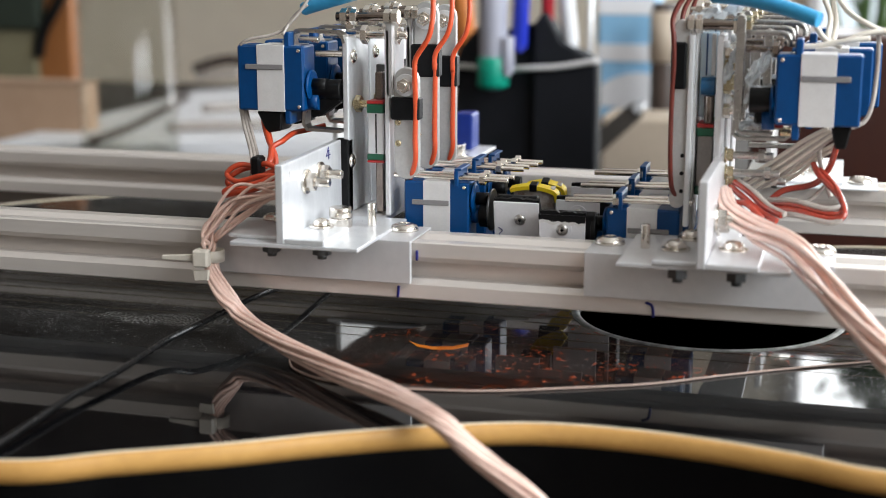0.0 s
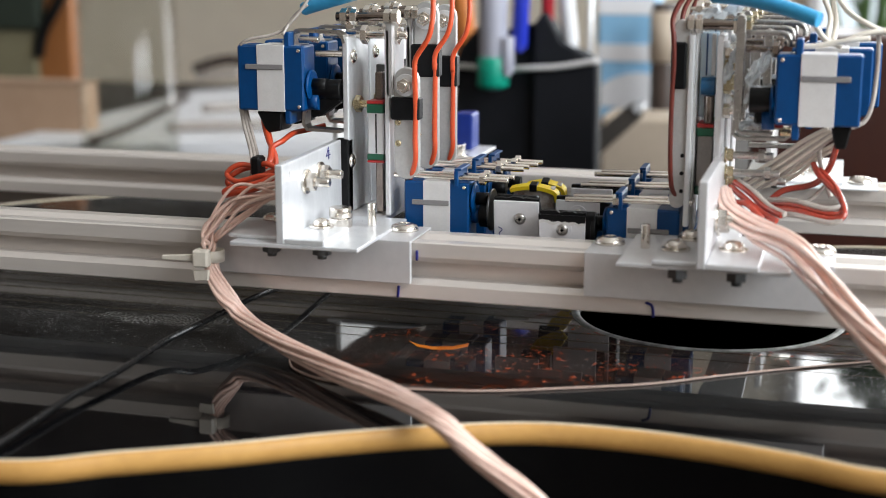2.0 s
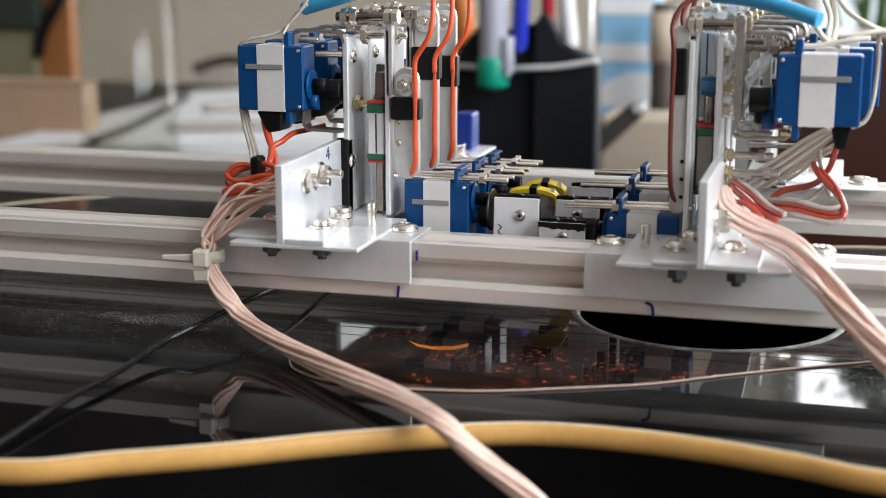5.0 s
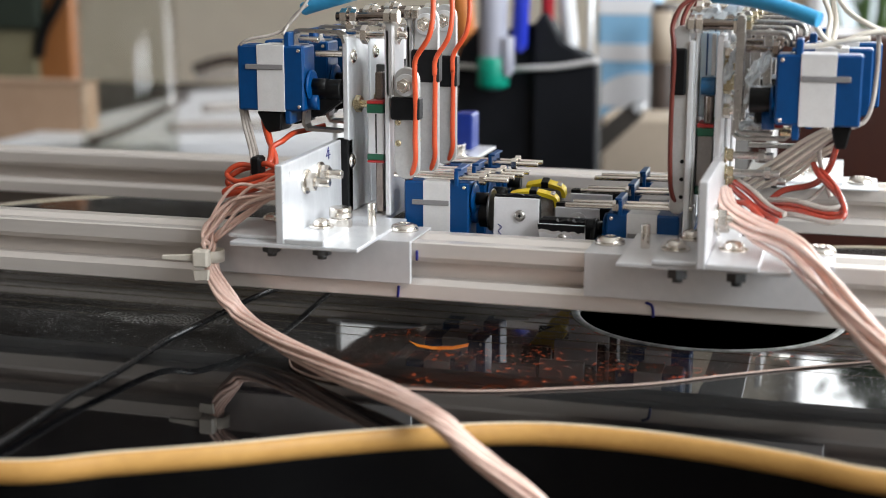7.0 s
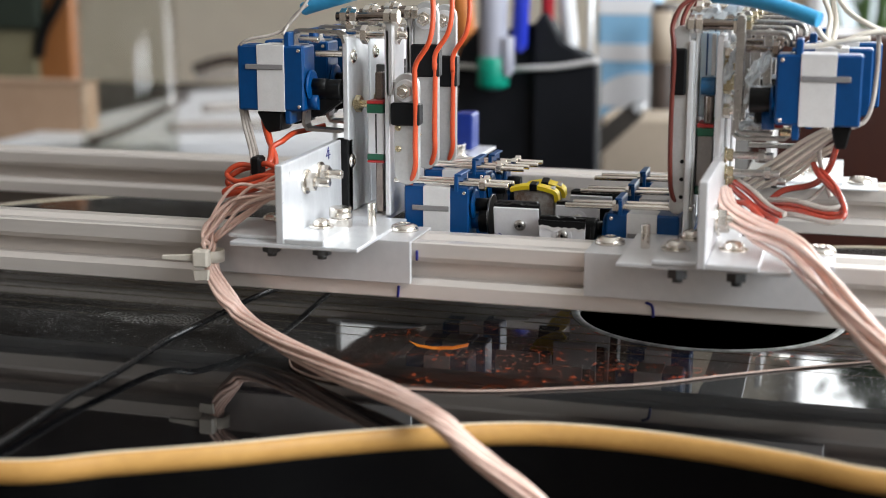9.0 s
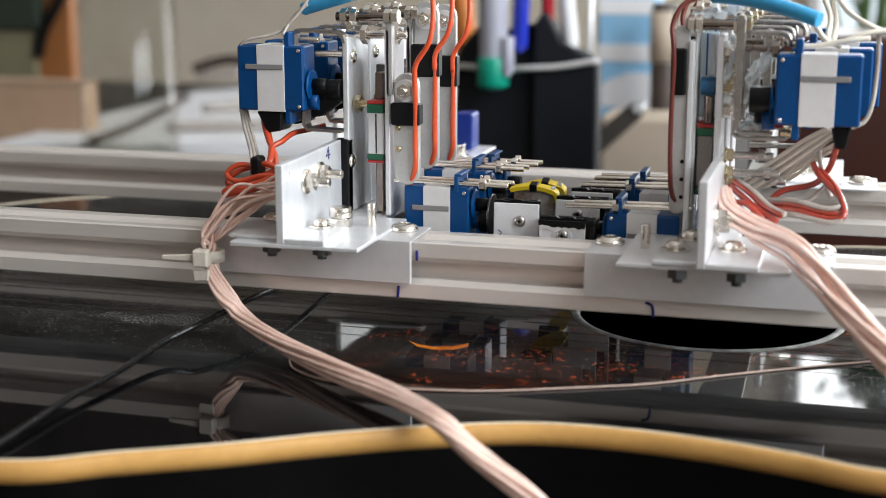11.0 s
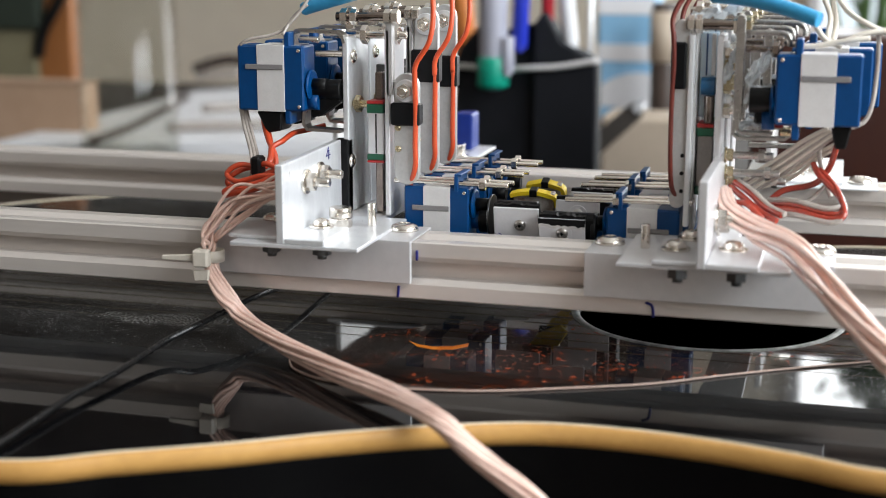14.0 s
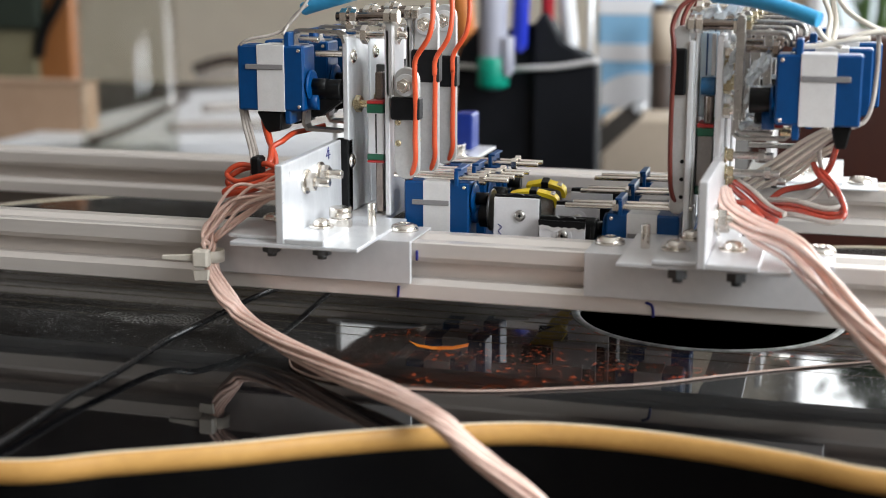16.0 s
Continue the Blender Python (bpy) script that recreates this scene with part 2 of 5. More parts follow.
def ring_between(b, a, c):
    k = len(a)
    for i in range(k):
        b.faces.new((a[i], a[(i + 1) % k], c[(i + 1) % k], c[i])).smooth = True


def guitar():
    g = tagged(empty("guitar", pose(0, 0, -0.0013)), "glossy black acoustic guitar lying flat, with amber binding", "guitar")
    edge = outline()
    k = len(edge)
    inner = []
    for i, p in enumerate(edge):
        d = (edge[(i + 1) % k] - edge[i - 1]).normalized()
        nrm = Vector((-d.y, d.x, 0))
        inner.append(p + nrm * 0.0022)
    # top plate with the sound hole through it
    b = bmesh.new()
    hx, hy, hr = HOLE
    ev = [b.verts.new(p) for p in inner]
    hv = []
    for p in inner:
        d = (p - Vector((hx, hy, 0))).normalized()
        hv.append(b.verts.new((hx + hr * d.x, hy + hr * d.y, 0)))
    hl = [b.verts.new((v.co.x, v.co.y, -0.003)) for v in hv]
    el = [b.verts.new((v.co.x, v.co.y, -0.003)) for v in ev]
    for u, w in ((ev, hv), (hv, hl), (hl, el), (el, ev)):
        for i in range(k):
            b.faces.new((u[i], u[(i + 1) % k], w[(i + 1) % k], w[i]))
    bmesh.ops.recalc_face_normals(b, faces=b.faces[:])
    part("top", b, M_TOP, g, "dusty glossy black soundboard")
    # binding: a rounded amber strip round the edge
    b = bmesh.new()
    rows = []
    for off, z in ((0.0022, -0.0055), (0.0022, 0.0), (0.0019, 0.0004), (0.0010, 0.0004), (0.0, -0.0004), (-0.0002, -0.003), (0.0, -0.0055)):
        rows.append([b.verts.new(Vector((e.x, e.y, z)) + (i_ - e) * (off / 0.0022)) for e, i_ in zip(edge, inner)])
    for r0, r1 in zip(rows, rows[1:] + rows[:1]):
        ring_between(b, r0, r1)
    bmesh.ops.recalc_face_normals(b, faces=b.faces[:])
    part("binding", b, M_BINDING, g, "amber yellow edge binding")
    # pale ring painted as the highlight along the top of the binding
    b = bmesh.new()
    rows = [[b.verts.new(Vector((e.x, e.y, z)) + (i_ - e) * k_) for e, i_ in zip(edge, inner)] for k_, z in ((0.99, 0.0001), (1.0, 0.0006), (1.3, 0.0006), (1.35, 0.0001))]
    for r0, r1 in zip(rows, rows[1:]):
        ring_between(b, r0, r1)
    bmesh.ops.recalc_face_normals(b, faces=b.faces[:])
    part("binding_highlight", b, M_CREAM, g, "thin pale line painted as a highlight on the binding")
    b = bmesh.new()
    rows = [[b.verts.new((e.x, e.y, z)) for e in edge] for z in (-0.0056, -0.05, -0.094)]
    for r0, r1 in zip(rows, rows[1:]):
        ring_between(b, r0, r1)
    bmesh.ops.recalc_face_normals(b, faces=b.faces[:])
    part("side", b, M_LACQUER, g, "glossy black side")
    b = bmesh.new()
    b.faces.new([b.verts.new((e.x, e.y, -0.0940)) for e in edge])
    b.faces.new([b.verts.new((e.x, e.y, -0.0995)) for e in reversed(edge)])
    b.verts.ensure_lookup_table()
    for i in range(k):
        j = (i + 1) % k
        b.faces.new((b.verts[i], b.verts[j], b.verts[2 * k - 1 - j], b.verts[2 * k - 1 - i]))
    bmesh.ops.recalc_face_normals(b, faces=b.faces[:])
    part("back", b, M_LACQUER, g)
    # worn rim of the hole
    b = bmesh.new()
    n = 96
    rr = []
    for r, z in ((hr - 0.0003, -0.0012), (hr, 0.0002), (hr + 0.0007, 0.0006), (hr + 0.0022, 0.0006), (hr + 0.0030, 0.0001)):
        rr.append([b.verts.new((hx + r * math.cos(2 * math.pi * i / n), hy + r * math.sin(2 * math.pi * i / n), z)) for i in range(n)])
    for r0, r1 in zip(rr, rr[1:]):
        ring_between(b, r0, r1)
    bmesh.ops.recalc_face_normals(b, faces=b.faces[:])
    part("soundhole_rim", b, M_RIM, g, "pale worn rim of the sound hole")
    # tortoiseshell plate
    pts = catmull([(-0.0437, -0.0313, 0), (-0.0388, -0.0396, 0), (-0.0275, -0.0475, 0), (-0.0140, -0.0508, 0), (-0.001, -0.0503, 0), (0.0249, -0.0458, 0),
                   (0.0493, -0.036, 0), (0.0739, -0.0244, 0), (0.0985, -0.0071, 0), (0.1243, 0.0097, 0), (0.1439, 0.0218, 0), (0.155, 0.036, 0)], 8)
    arc = []
    for i in range(41):
        a = radians(-10 - i * 4.6)
        arc.append(Vector((hx + (hr + 0.0040) * math.cos(a), hy + (hr + 0.0040) * math.sin(a), 0)))
    rest = catmull([(0.02, 0.036, 0), (0.0, 0.03, 0), (-0.025, 0.008, 0), (-0.038, -0.02, 0)], 8)
    loop = pts + arc + rest
    b = bmesh.new()
    lo = [b.verts.new((p.x, p.y, 0.0002)) for p in loop]
    hi = [b.verts.new((p.x, p.y, 0.0006)) for p in loop]
    b.faces.new(hi)
    ring_between(b, lo, hi)
    b.normal_update()
    bmesh.ops.triangulate(b, faces=[f_ for f_ in b.faces if len(f_.verts) > 4])
    bmesh.ops.recalc_face_normals(b, faces=b.faces[:])
    pg = part("pickguard", b, M_TORT, g, "mottled dark tortoiseshell plate")
    part("plate_edge", tube([(p.x, p.y, 0.0005) for p in pts[::2]], 0.00035, 3, 6), M_PGEDGE, pg, "thin pale edge")
    part("amber_streak", prism([(-0.0128, 0.0011), (-0.0081, -0.0026), (-0.0026, -0.0039), (0.0038, -0.0021), (0.0083, 0.0035), (0.009, -0.0006), (0.0047, -0.0054), (-0.0017, -0.0072), (-0.0076, -0.0053)], "z", 0.00062, 0.00074), M_AMBER, pg, "bright amber streak in the shell")
    # strings
    for i in range(6):
        y = CY - 0.0262 + i * 0.0105
        part("string", tube([(-0.245, y, 0.0088), (0.05, y, 0.0094), (0.28, y, 0.0105)], 0.00014 + 0.00004 * i, 2, 6), M_BRASS, g)
    part("bridge", prism([(-0.26, CY - 0.08), (-0.23, CY - 0.075), (-0.23, CY + 0.075), (-0.26, CY + 0.08)], "z", 0, 0.009, 0.001), M_BLACK, g)
    return g


def speckle(name, base, dust, dens, amount, rough, spots=None, spot_scale=60.0, haze=0.16, wiped=(-0.06, 0.0), patch=None):
    """Glossy dark surface with settled dust: fine specks and wiped smears; spots adds a second mottled colour."""
    m = bpy.data.materials.new(name)
    m.use_nodes = True
    n, l = m.node_tree.nodes, m.node_tree.links
    b = n["Principled BSDF"]
    tc = n.new("ShaderNodeTexCoord")

    def noise_tex(scale, detail=3.0, stretch=None):
        q = n.new("ShaderNodeTexNoise")
        q.inputs["Scale"].default_value, q.inputs["Detail"].default_value = scale, detail
        if stretch:
            mp = n.new("ShaderNodeMapping")
            mp.inputs["Scale"].default_value = stretch
            l.new(tc.outputs["Object"], mp.inputs["Vector"])
            l.new(mp.outputs["Vector"], q.inputs["Vector"])
        else:
            l.new(tc.outputs["Object"], q.inputs["Vector"])
        return q.outputs["Fac"]

    def remap(v, a, c, lo=0.0, hi=1.0):
        q = n.new("ShaderNodeMapRange")
        for s, val in (("From Min", a), ("From Max", c), ("To Min", lo), ("To Max", hi)):
            q.inputs[s].default_value = val
        l.new(v, q.inputs["Value"])
        return q.outputs[0]

    def mul(a, c):
        q = n.new("ShaderNodeMath")
        q.operation = "MULTIPLY"
        l.new(a, q.inputs[0])
        if isinstance(c, float):
            q.inputs[1].default_value = c
        else:
            l.new(c, q.inputs[1])
        return q.outputs[0]

    def mixc(fac, a, c):
        q = n.new("ShaderNodeMix")
        q.data_type = "RGBA"
        l.new(fac, q.inputs["Factor"])
        for s, val in (("A", a), ("B", c)):
            if isinstance(val, tuple):
                q.inputs[s].default_value = (*val, 1)
            else:
                l.new(val, q.inputs[s])
        return q.outputs["Result"]

    col = base
    if spots:
        blot = mul(remap(noise_tex(spot_scale, 6), 0.57, 0.68), remap(noise_tex(34, 4), 0.52, 0.66))
        fleck = mul(remap(noise_tex(spot_scale * 2.6, 4), 0.56, 0.66), remap(noise_tex(48, 3), 0.46, 0.62))
        col = mixc(remap(noise_tex(70, 4), 0.42, 0.7), base, tuple(c * 0.025 for c in spots))
        col = mixc(blot, col, tuple(c * 0.55 for c in spots))
        col = mixc(mul(fleck, 0.7), col, spots)
    vor = n.new("ShaderNodeTexVoronoi")
    vor.inputs["Scale"].default_value = 520
    l.new(tc.outputs["Object"], vor.inputs["Vector"])
    specks = mul(remap(vor.outputs["Distance"], 0.08, 0.15, 1, 0), remap(noise_tex(60, 2), dens, dens + 0.06))
    smear = mul(remap(noise_tex(16, 6, (0.5, 1.6, 1)), 0.3, 0.75), remap(noise_tex(900, 2), 0.3, 0.75))
    vor2 = n.new("ShaderNodeTexVoronoi")
    vor2.inputs["Scale"].default_value = 1300
    l.new(tc.outputs["Object"], vor2.inputs["Vector"])
    fine = mul(mul(remap(vor2.outputs["Distance"], 0.12, 0.25, 1, 0), remap(noise_tex(140, 3), dens - 0.02, dens + 0.08)), 0.6)
    q0 = n.new("ShaderNodeMath")
    q0.operation = "MAXIMUM"
    l.new(specks, q0.inputs[0])
    l.new(fine, q0.inputs[1])
    specks = q0.outputs[0]
    q = n.new("ShaderNodeMath")
    q.operation = "MAXIMUM"
    l.new(specks, q.inputs[0])
    l.new(mul(smear, haze), q.inputs[1])
    # dust lies thick towards the strings and is wiped away towards the rim
    sep = n.new("ShaderNodeSeparateXYZ")
    l.new(tc.outputs["Object"], sep.inputs[0])
    edge_ = n.new("ShaderNodeMath")
    edge_.operation = "MULTIPLY_ADD"
    l.new(noise_tex(26, 4), edge_.inputs[0])
    edge_.inputs[1].default_value = 0.06
    l.new(sep.outputs[1], edge_.inputs[2])
    kept = remap(edge_.outputs[0], wiped[0] + 0.03, wiped[1] + 0.03, 0.06, 1.0)
    fac = mul(mul(q.outputs[0], amount), kept)
    if patch:
        # one smear of thick pale dust
        mp = n.new("ShaderNodeMapping")
        mp.vector_type = "TEXTURE"
        mp.inputs["Location"].default_value = (patch[0], patch[1], 0)
        mp.inputs["Scale"].default_value = (patch[2], patch[3], 1)
        l.new(tc.outputs["Object"], mp.inputs["Vector"])
        ln = n.new("ShaderNodeVectorMath")
        ln.operation = "LENGTH"
        l.new(mp.outputs["Vector"], ln.inputs[0])
        wob = n.new("ShaderNodeMath")
        wob.operation = "MULTIPLY_ADD"
        l.new(noise_tex(90, 6), wob.inputs[0])
        wob.inputs[1].default_value = 1.6
        l.new(ln.outputs["Value"], wob.inputs[2])
        thick = mul(remap(wob.outputs[0], 1.25, 1.9, 1.0, 0.0), remap(noise_tex(1100, 3), 0.42, 0.62, 0.1, 0.55))
        top_ = n.new("ShaderNodeMath")
        top_.operation = "MAXIMUM"
        l.new(fac, top_.inputs[0])
        l.new(thick, top_.inputs[1])
        fac = top_.outputs[0]
    col = mixc(fac, col, dust)
    l.new(col, b.inputs["Base Color"])
    l.new(remap(fac, 0.12, 0.6, rough, 0.6), b.inputs["Roughness"])
    b.inputs["Specular IOR Level"].default_value = 0.28
    return m


M_TOP = speckle("dusty_black_lacquer", (0.0015, 0.0015, 0.002), (0.5, 0.5, 0.49), 0.45, 0.85, 0.035, haze=0.42, patch=(-0.106, 0.006, 0.03, 0.011))
M_TORT = speckle("tortoiseshell", (0.004, 0.002, 0.0015), (0.5, 0.49, 0.47), 0.46, 0.75, 0.04, (0.5, 0.075, 0.01), 210, 0.26, (-0.05, 0.02))
M_RIM = mat("worn_rim", (0.3, 0.31, 0.3), 0.35, 0.0, (0.02, 0.02, 0.02), 220)
M_CREAM = mat("cream_highlight", (0.7, 0.62, 0.48), 0.4, 0.0, (0.6, 0.5, 0.36), 60)
M_PGEDGE = mat("pale_edge", (0.5, 0.36, 0.3), 0.4)
guitar()


# ---- aluminium rails ----
def rail(name, x0, x1, y0, label):
    s = 0.02
    # slotted square section, outline in (y, z)
    a, c, d, e = 0.0053, 0.0071, 0.0046, 0.0064
    quarter = [(0.0004, 0), (a - 0.0002, 0), (a + 0.0001, 0.0002), (c, 0.0018), (c, 0.0023), (d, 0.0023), (d, 0.0034), (e + 0.0006, e)]
    side = quarter + [(s - y, z) for y, z in reversed(quarter)]
    out = []
    for k in range(4):
        for y, z in side:
            u, v = y - s / 2, z - s / 2
            for _ in range(k):
                u, v = -v, u
            out.append((u + s / 2 + y0, v + s / 2 + 0.0145))
    b = prism(out, "x", x0, x1)
    r = empty(name)
    part("extrusion", b, M_EXTR, r)
    return tagged(r, label, "rail")


rail("aluminium_rail", -0.36, 0.36, 0.0, "slotted silver aluminium extrusion rail spanning the guitar")
rail("aluminium_rail", -0.42, 0.36, 0.15, "slotted silver aluminium extrusion rail spanning the guitar")


# ---- brackets that carry the units ----
def pan_screw(p, r, parent, axis="z", h=0.0022, m=None):
    return part("screw", dome(p, r, h, axis=axis), m or M_STEEL, parent)


def hex_bolt(x, y, z, parent, r=0.0042, h=0.004, stub=0.0):
    b = cyl((x, y, z), (x, y, z + 0.0007), r * 1.25, 20)
    hexnut((x, y, z + 0.0007), (x, y, z + 0.0007 + h), r, bm=b)
    if stub:
        cyl((x, y, z), (x, y, z + h + stub), r * 0.5, 12, bev=0.0003, bm=b)
    return part("bolt", b, M_STEEL, parent)


def cap_section(y0):
    """A thin channel that sits over a rail, outline in (y, z)."""
    a, c = y0 - 0.004, y0 + 0.0215
    return [(a, 0.0206), (a + 0.002, 0.0206), (a + 0.002, 0.0347), (c - 0.001, 0.0347), (c - 0.001, 0.0206), (c, 0.0206), (c, 0.0354), (a, 0.0354)]


def upright_bolt(x, y, z, ln, t):
    b = cyl((x, y, z), (x + 0.0009, y, z), 0.0042, 20)
    hexnut((x + 0.0009, y, z), (x + 0.0038, y, z), 0.0031, bm=b)
    cyl((x, y, z), (x + ln, y, z), 0.0016, 14, bev=0.0003, bm=b)
    return part("bolt", b, M_STEEL, t)


def left_bracket():
    t = tagged(empty("mounting_bracket"), "bright aluminium angle bracket bolted on the front rail", "bracket", "rail brackets")
    part("channel", prism(cap_section(0.0), "x", -0.0822, -0.0103, 0.0002), M_ALU_DULL, t, "grey aluminium channel cap")
    part("base_plate", box(-0.0660, -0.0212, -0.0262, 0.0272, 0.0355, 0.0368, 0.0002), M_ALU, t)
    part("upright", prism([(-0.0262, 0.0369), (0.0300, 0.0369), (0.0300, 0.0640), (-0.0262, 0.0630)], "x", -0.0494, -0.0467, 0.0003), M_ALU, t, "bright upright plate")
    part("foot", box(-0.0466, -0.0327, -0.0262, -0.0020, 0.0369, 0.0388, 0.0003), M_ALU, t)
    part("shelf", box(-0.0690, -0.0495, -0.0205, 0.0140, 0.0369, 0.0382, 0.0003), M_ALU_DULL, t)
    pan_screw((-0.0178, 0.0135, 0.0355), 0.0050, t, h=0.0026)
    b = cyl((-0.0415, -0.0050, 0.0389), (-0.0415, -0.0050, 0.0396), 0.0042, 22)
    part("washer", b, M_STEEL, t)
    pan_screw((-0.0415, -0.0050, 0.0397), 0.0029, t, h=0.0022)
    b = hexnut((-0.0386, 0.0062, 0.0369), (-0.0386, 0.0062, 0.0402), 0.0041)
    part("nut", b, M_STEEL, t)
    b = cyl((-0.0386, 0.0062, 0.0403), (-0.0386, 0.0062, 0.0440), 0.0041, 10, bev=0.0006)
    part("bolt_head", b, M_STEEL, t)
    part("pin", cyl((-0.0289, 0.0115, 0.0369), (-0.0289, 0.0115, 0.0448), 0.0015, 14, bev=0.0003), M_STEEL, t)
    pan_screw((-0.0640, 0.0060, 0.0383), 0.0034, t)
    pan_screw((-0.0585, 0.0030, 0.0383), 0.0036, t)
    for x in (-0.0540, -0.0362):
        b = hexnut((x, -0.0190, 0.0326), (x, -0.0190, 0.0354), 0.0031)
        cyl((x, -0.0190, 0.0312), (x, -0.0190, 0.0330), 0.0016, 12, bm=b)
        part("nut", b, M_DARKSTEEL, t)
    part("rubber_pad", box(-0.0494, -0.0440, 0.0301, 0.0350, 0.0369, 0.0640, 0.0004), M_RUBBER, t, "black rubber pad")
    upright_bolt(-0.0466, -0.0060, 0.0545, 0.0088, t)
    upright_bolt(-0.0466, 0.0070, 0.0552, 0.0085, t)
    part("ink_mark", tube([(-0.0465, 0.0165, 0.0632), (-0.0465, 0.0142, 0.0603), (-0.0465, 0.0142, 0.0602), (-0.0465, 0.0182, 0.0604), (-0.0465, 0.0168, 0.0604), (-0.0465, 0.0166, 0.0622), (-0.0465, 0.0164, 0.0588)], 0.00018, 2, 5), M_INK, t)
    part("cross_bar", box(-0.0480, -0.0300, 0.0273, 0.1490, 0.0345, 0.0367, 0.0003), M_ALU_DULL, t)
    return t


def right_bracket():
    t = tagged(empty("mounting_bracket"), "dull aluminium angle bracket bolted on the front rail", "bracket", "rail brackets")
    part("channel", prism(cap_section(0.0), "x", 0.0488, 0.1272, 0.0002), M_ALU_DULL, t, "grey aluminium channel cap")
    part("base_plate", box(0.0620, 0.1145, -0.0225, 0.0285, 0.0355, 0.0368, 0.0002), M_ALU_DULL, t)
    part("upright", prism([(-0.0262, 0.0369), (0.0480, 0.0369), (0.0480, 0.0640), (-0.0262, 0.0638)], "x", 0.0868, 0.0896, 0.0003), M_ALU_DULL, t, "dull upright plate")
    part("foot", box(0.0897, 0.1055, -0.0262, 0.0140, 0.0369, 0.0388, 0.0003), M_ALU_DULL, t)
    part("shelf", box(0.0730, 0.0867, -0.0235, 0.0140, 0.0369, 0.0385, 0.0003), M_ALU_DULL, t)
    pan_screw((0.0548, 0.0110, 0.0355), 0.0050, t, h=0.0026)
    pan_screw((0.1225, 0.0150, 0.0355), 0.0050, t, h=0.0026)
    part("pin", cyl((0.0679, 0.0003, 0.0369), (0.0679, 0.0003, 0.0448), 0.0015, 14, bev=0.0003), M_STEEL, t)
    for x, y in ((0.0785, -0.0070), (0.0815, 0.0110), (0.0962, -0.0035)):
        part("washer", cyl((x, y, 0.0386), (x, y, 0.0392), 0.0046, 22), M_STEEL, t)
        pan_screw((x, y, 0.0393), 0.0034, t, h=0.0024)
    for x in (0.0806, 0.0985):
        b = hexnut((x, -0.0190, 0.0324), (x, -0.0190, 0.0354), 0.0033)
        cyl((x, -0.0190, 0.0310), (x, -0.0190, 0.0330), 0.0016, 12, bm=b)
        part("nut", b, M_DARKSTEEL, t)
    upright_bolt(0.0897, 0.0010, 0.0475, 0.006, t)
    upright_bolt(0.0897, 0.0120, 0.0440, 0.006, t)
    for yb, zb, ln in ((0.0300, 0.0640, 0.016), (0.0340, 0.0575, 0.018), (0.0400, 0.0540, 0.020)):
        b = cyl((0.0897, yb, zb), (0.0904, yb, zb), 0.0027, 20)
        hexnut((0.0905, yb, zb), (0.0925, yb, zb), 0.0021, bm=b)
        part("nut", b, M_BRASS, t)
        b = cyl((0.0897, yb, zb), (0.0897 + ln, yb, zb), 0.0013, 14, bev=0.0003)
        hexnut((0.0897 + ln - 0.005, yb, zb), (0.0897 + ln - 0.0028, yb, zb), 0.0023, bm=b)
        part("bolt", b, M_SATIN, t)
    part("clamp_strip", box(0.0990, 0.1150, 0.0420, 0.0480, 0.0600, 0.0612, 0.0003), M_SATIN, t)
    part("clamp_strip", box(0.0960, 0.1120, 0.0500, 0.0560, 0.0640, 0.0652, 0.0003), M_SATIN, t)
    part("cross_bar", box(0.0800, 0.0960, 0.0286, 0.1490, 0.0345, 0.0367, 0.0003), M_ALU_DULL, t)
    return t


def back_bracket(x0, x1, lean):
    t = tagged(empty("mounting_bracket"), "aluminium plate screwed on the far rail", "bracket", "rail brackets")
    part("top_plate", box(x0, x1, 0.1440, 0.1750, 0.0346, 0.0354, 0.0002), M_ALU, t)
    part("base_plate", box(x0 + min(0.004, lean - 0.002), x1 - 0.014, 0.1500, 0.2150, 0.0355, 0.0368, 0.0002), M_ALU, t)
    pan_screw((x1 - 0.007, 0.1600, 0.0355), 0.0052, t, h=0.0028)
    hex_bolt(x1 - 0.024, 0.176, 0.0369, t, 0.005, 0.005)
    hex_bolt(x1 - 0.036, 0.166, 0.0369, t, 0.005, 0.005)
    part("upright", box(x0 + lean, x0 + lean + 0.0025, 0.1560, 0.2120, 0.0369, 0.0535, 0.0003), M_BAR, t)
    return t


left_bracket()
right_bracket()
back_bracket(-0.090, -0.020, -0.0065)
back_bracket(0.085, 0.143, 0.012)


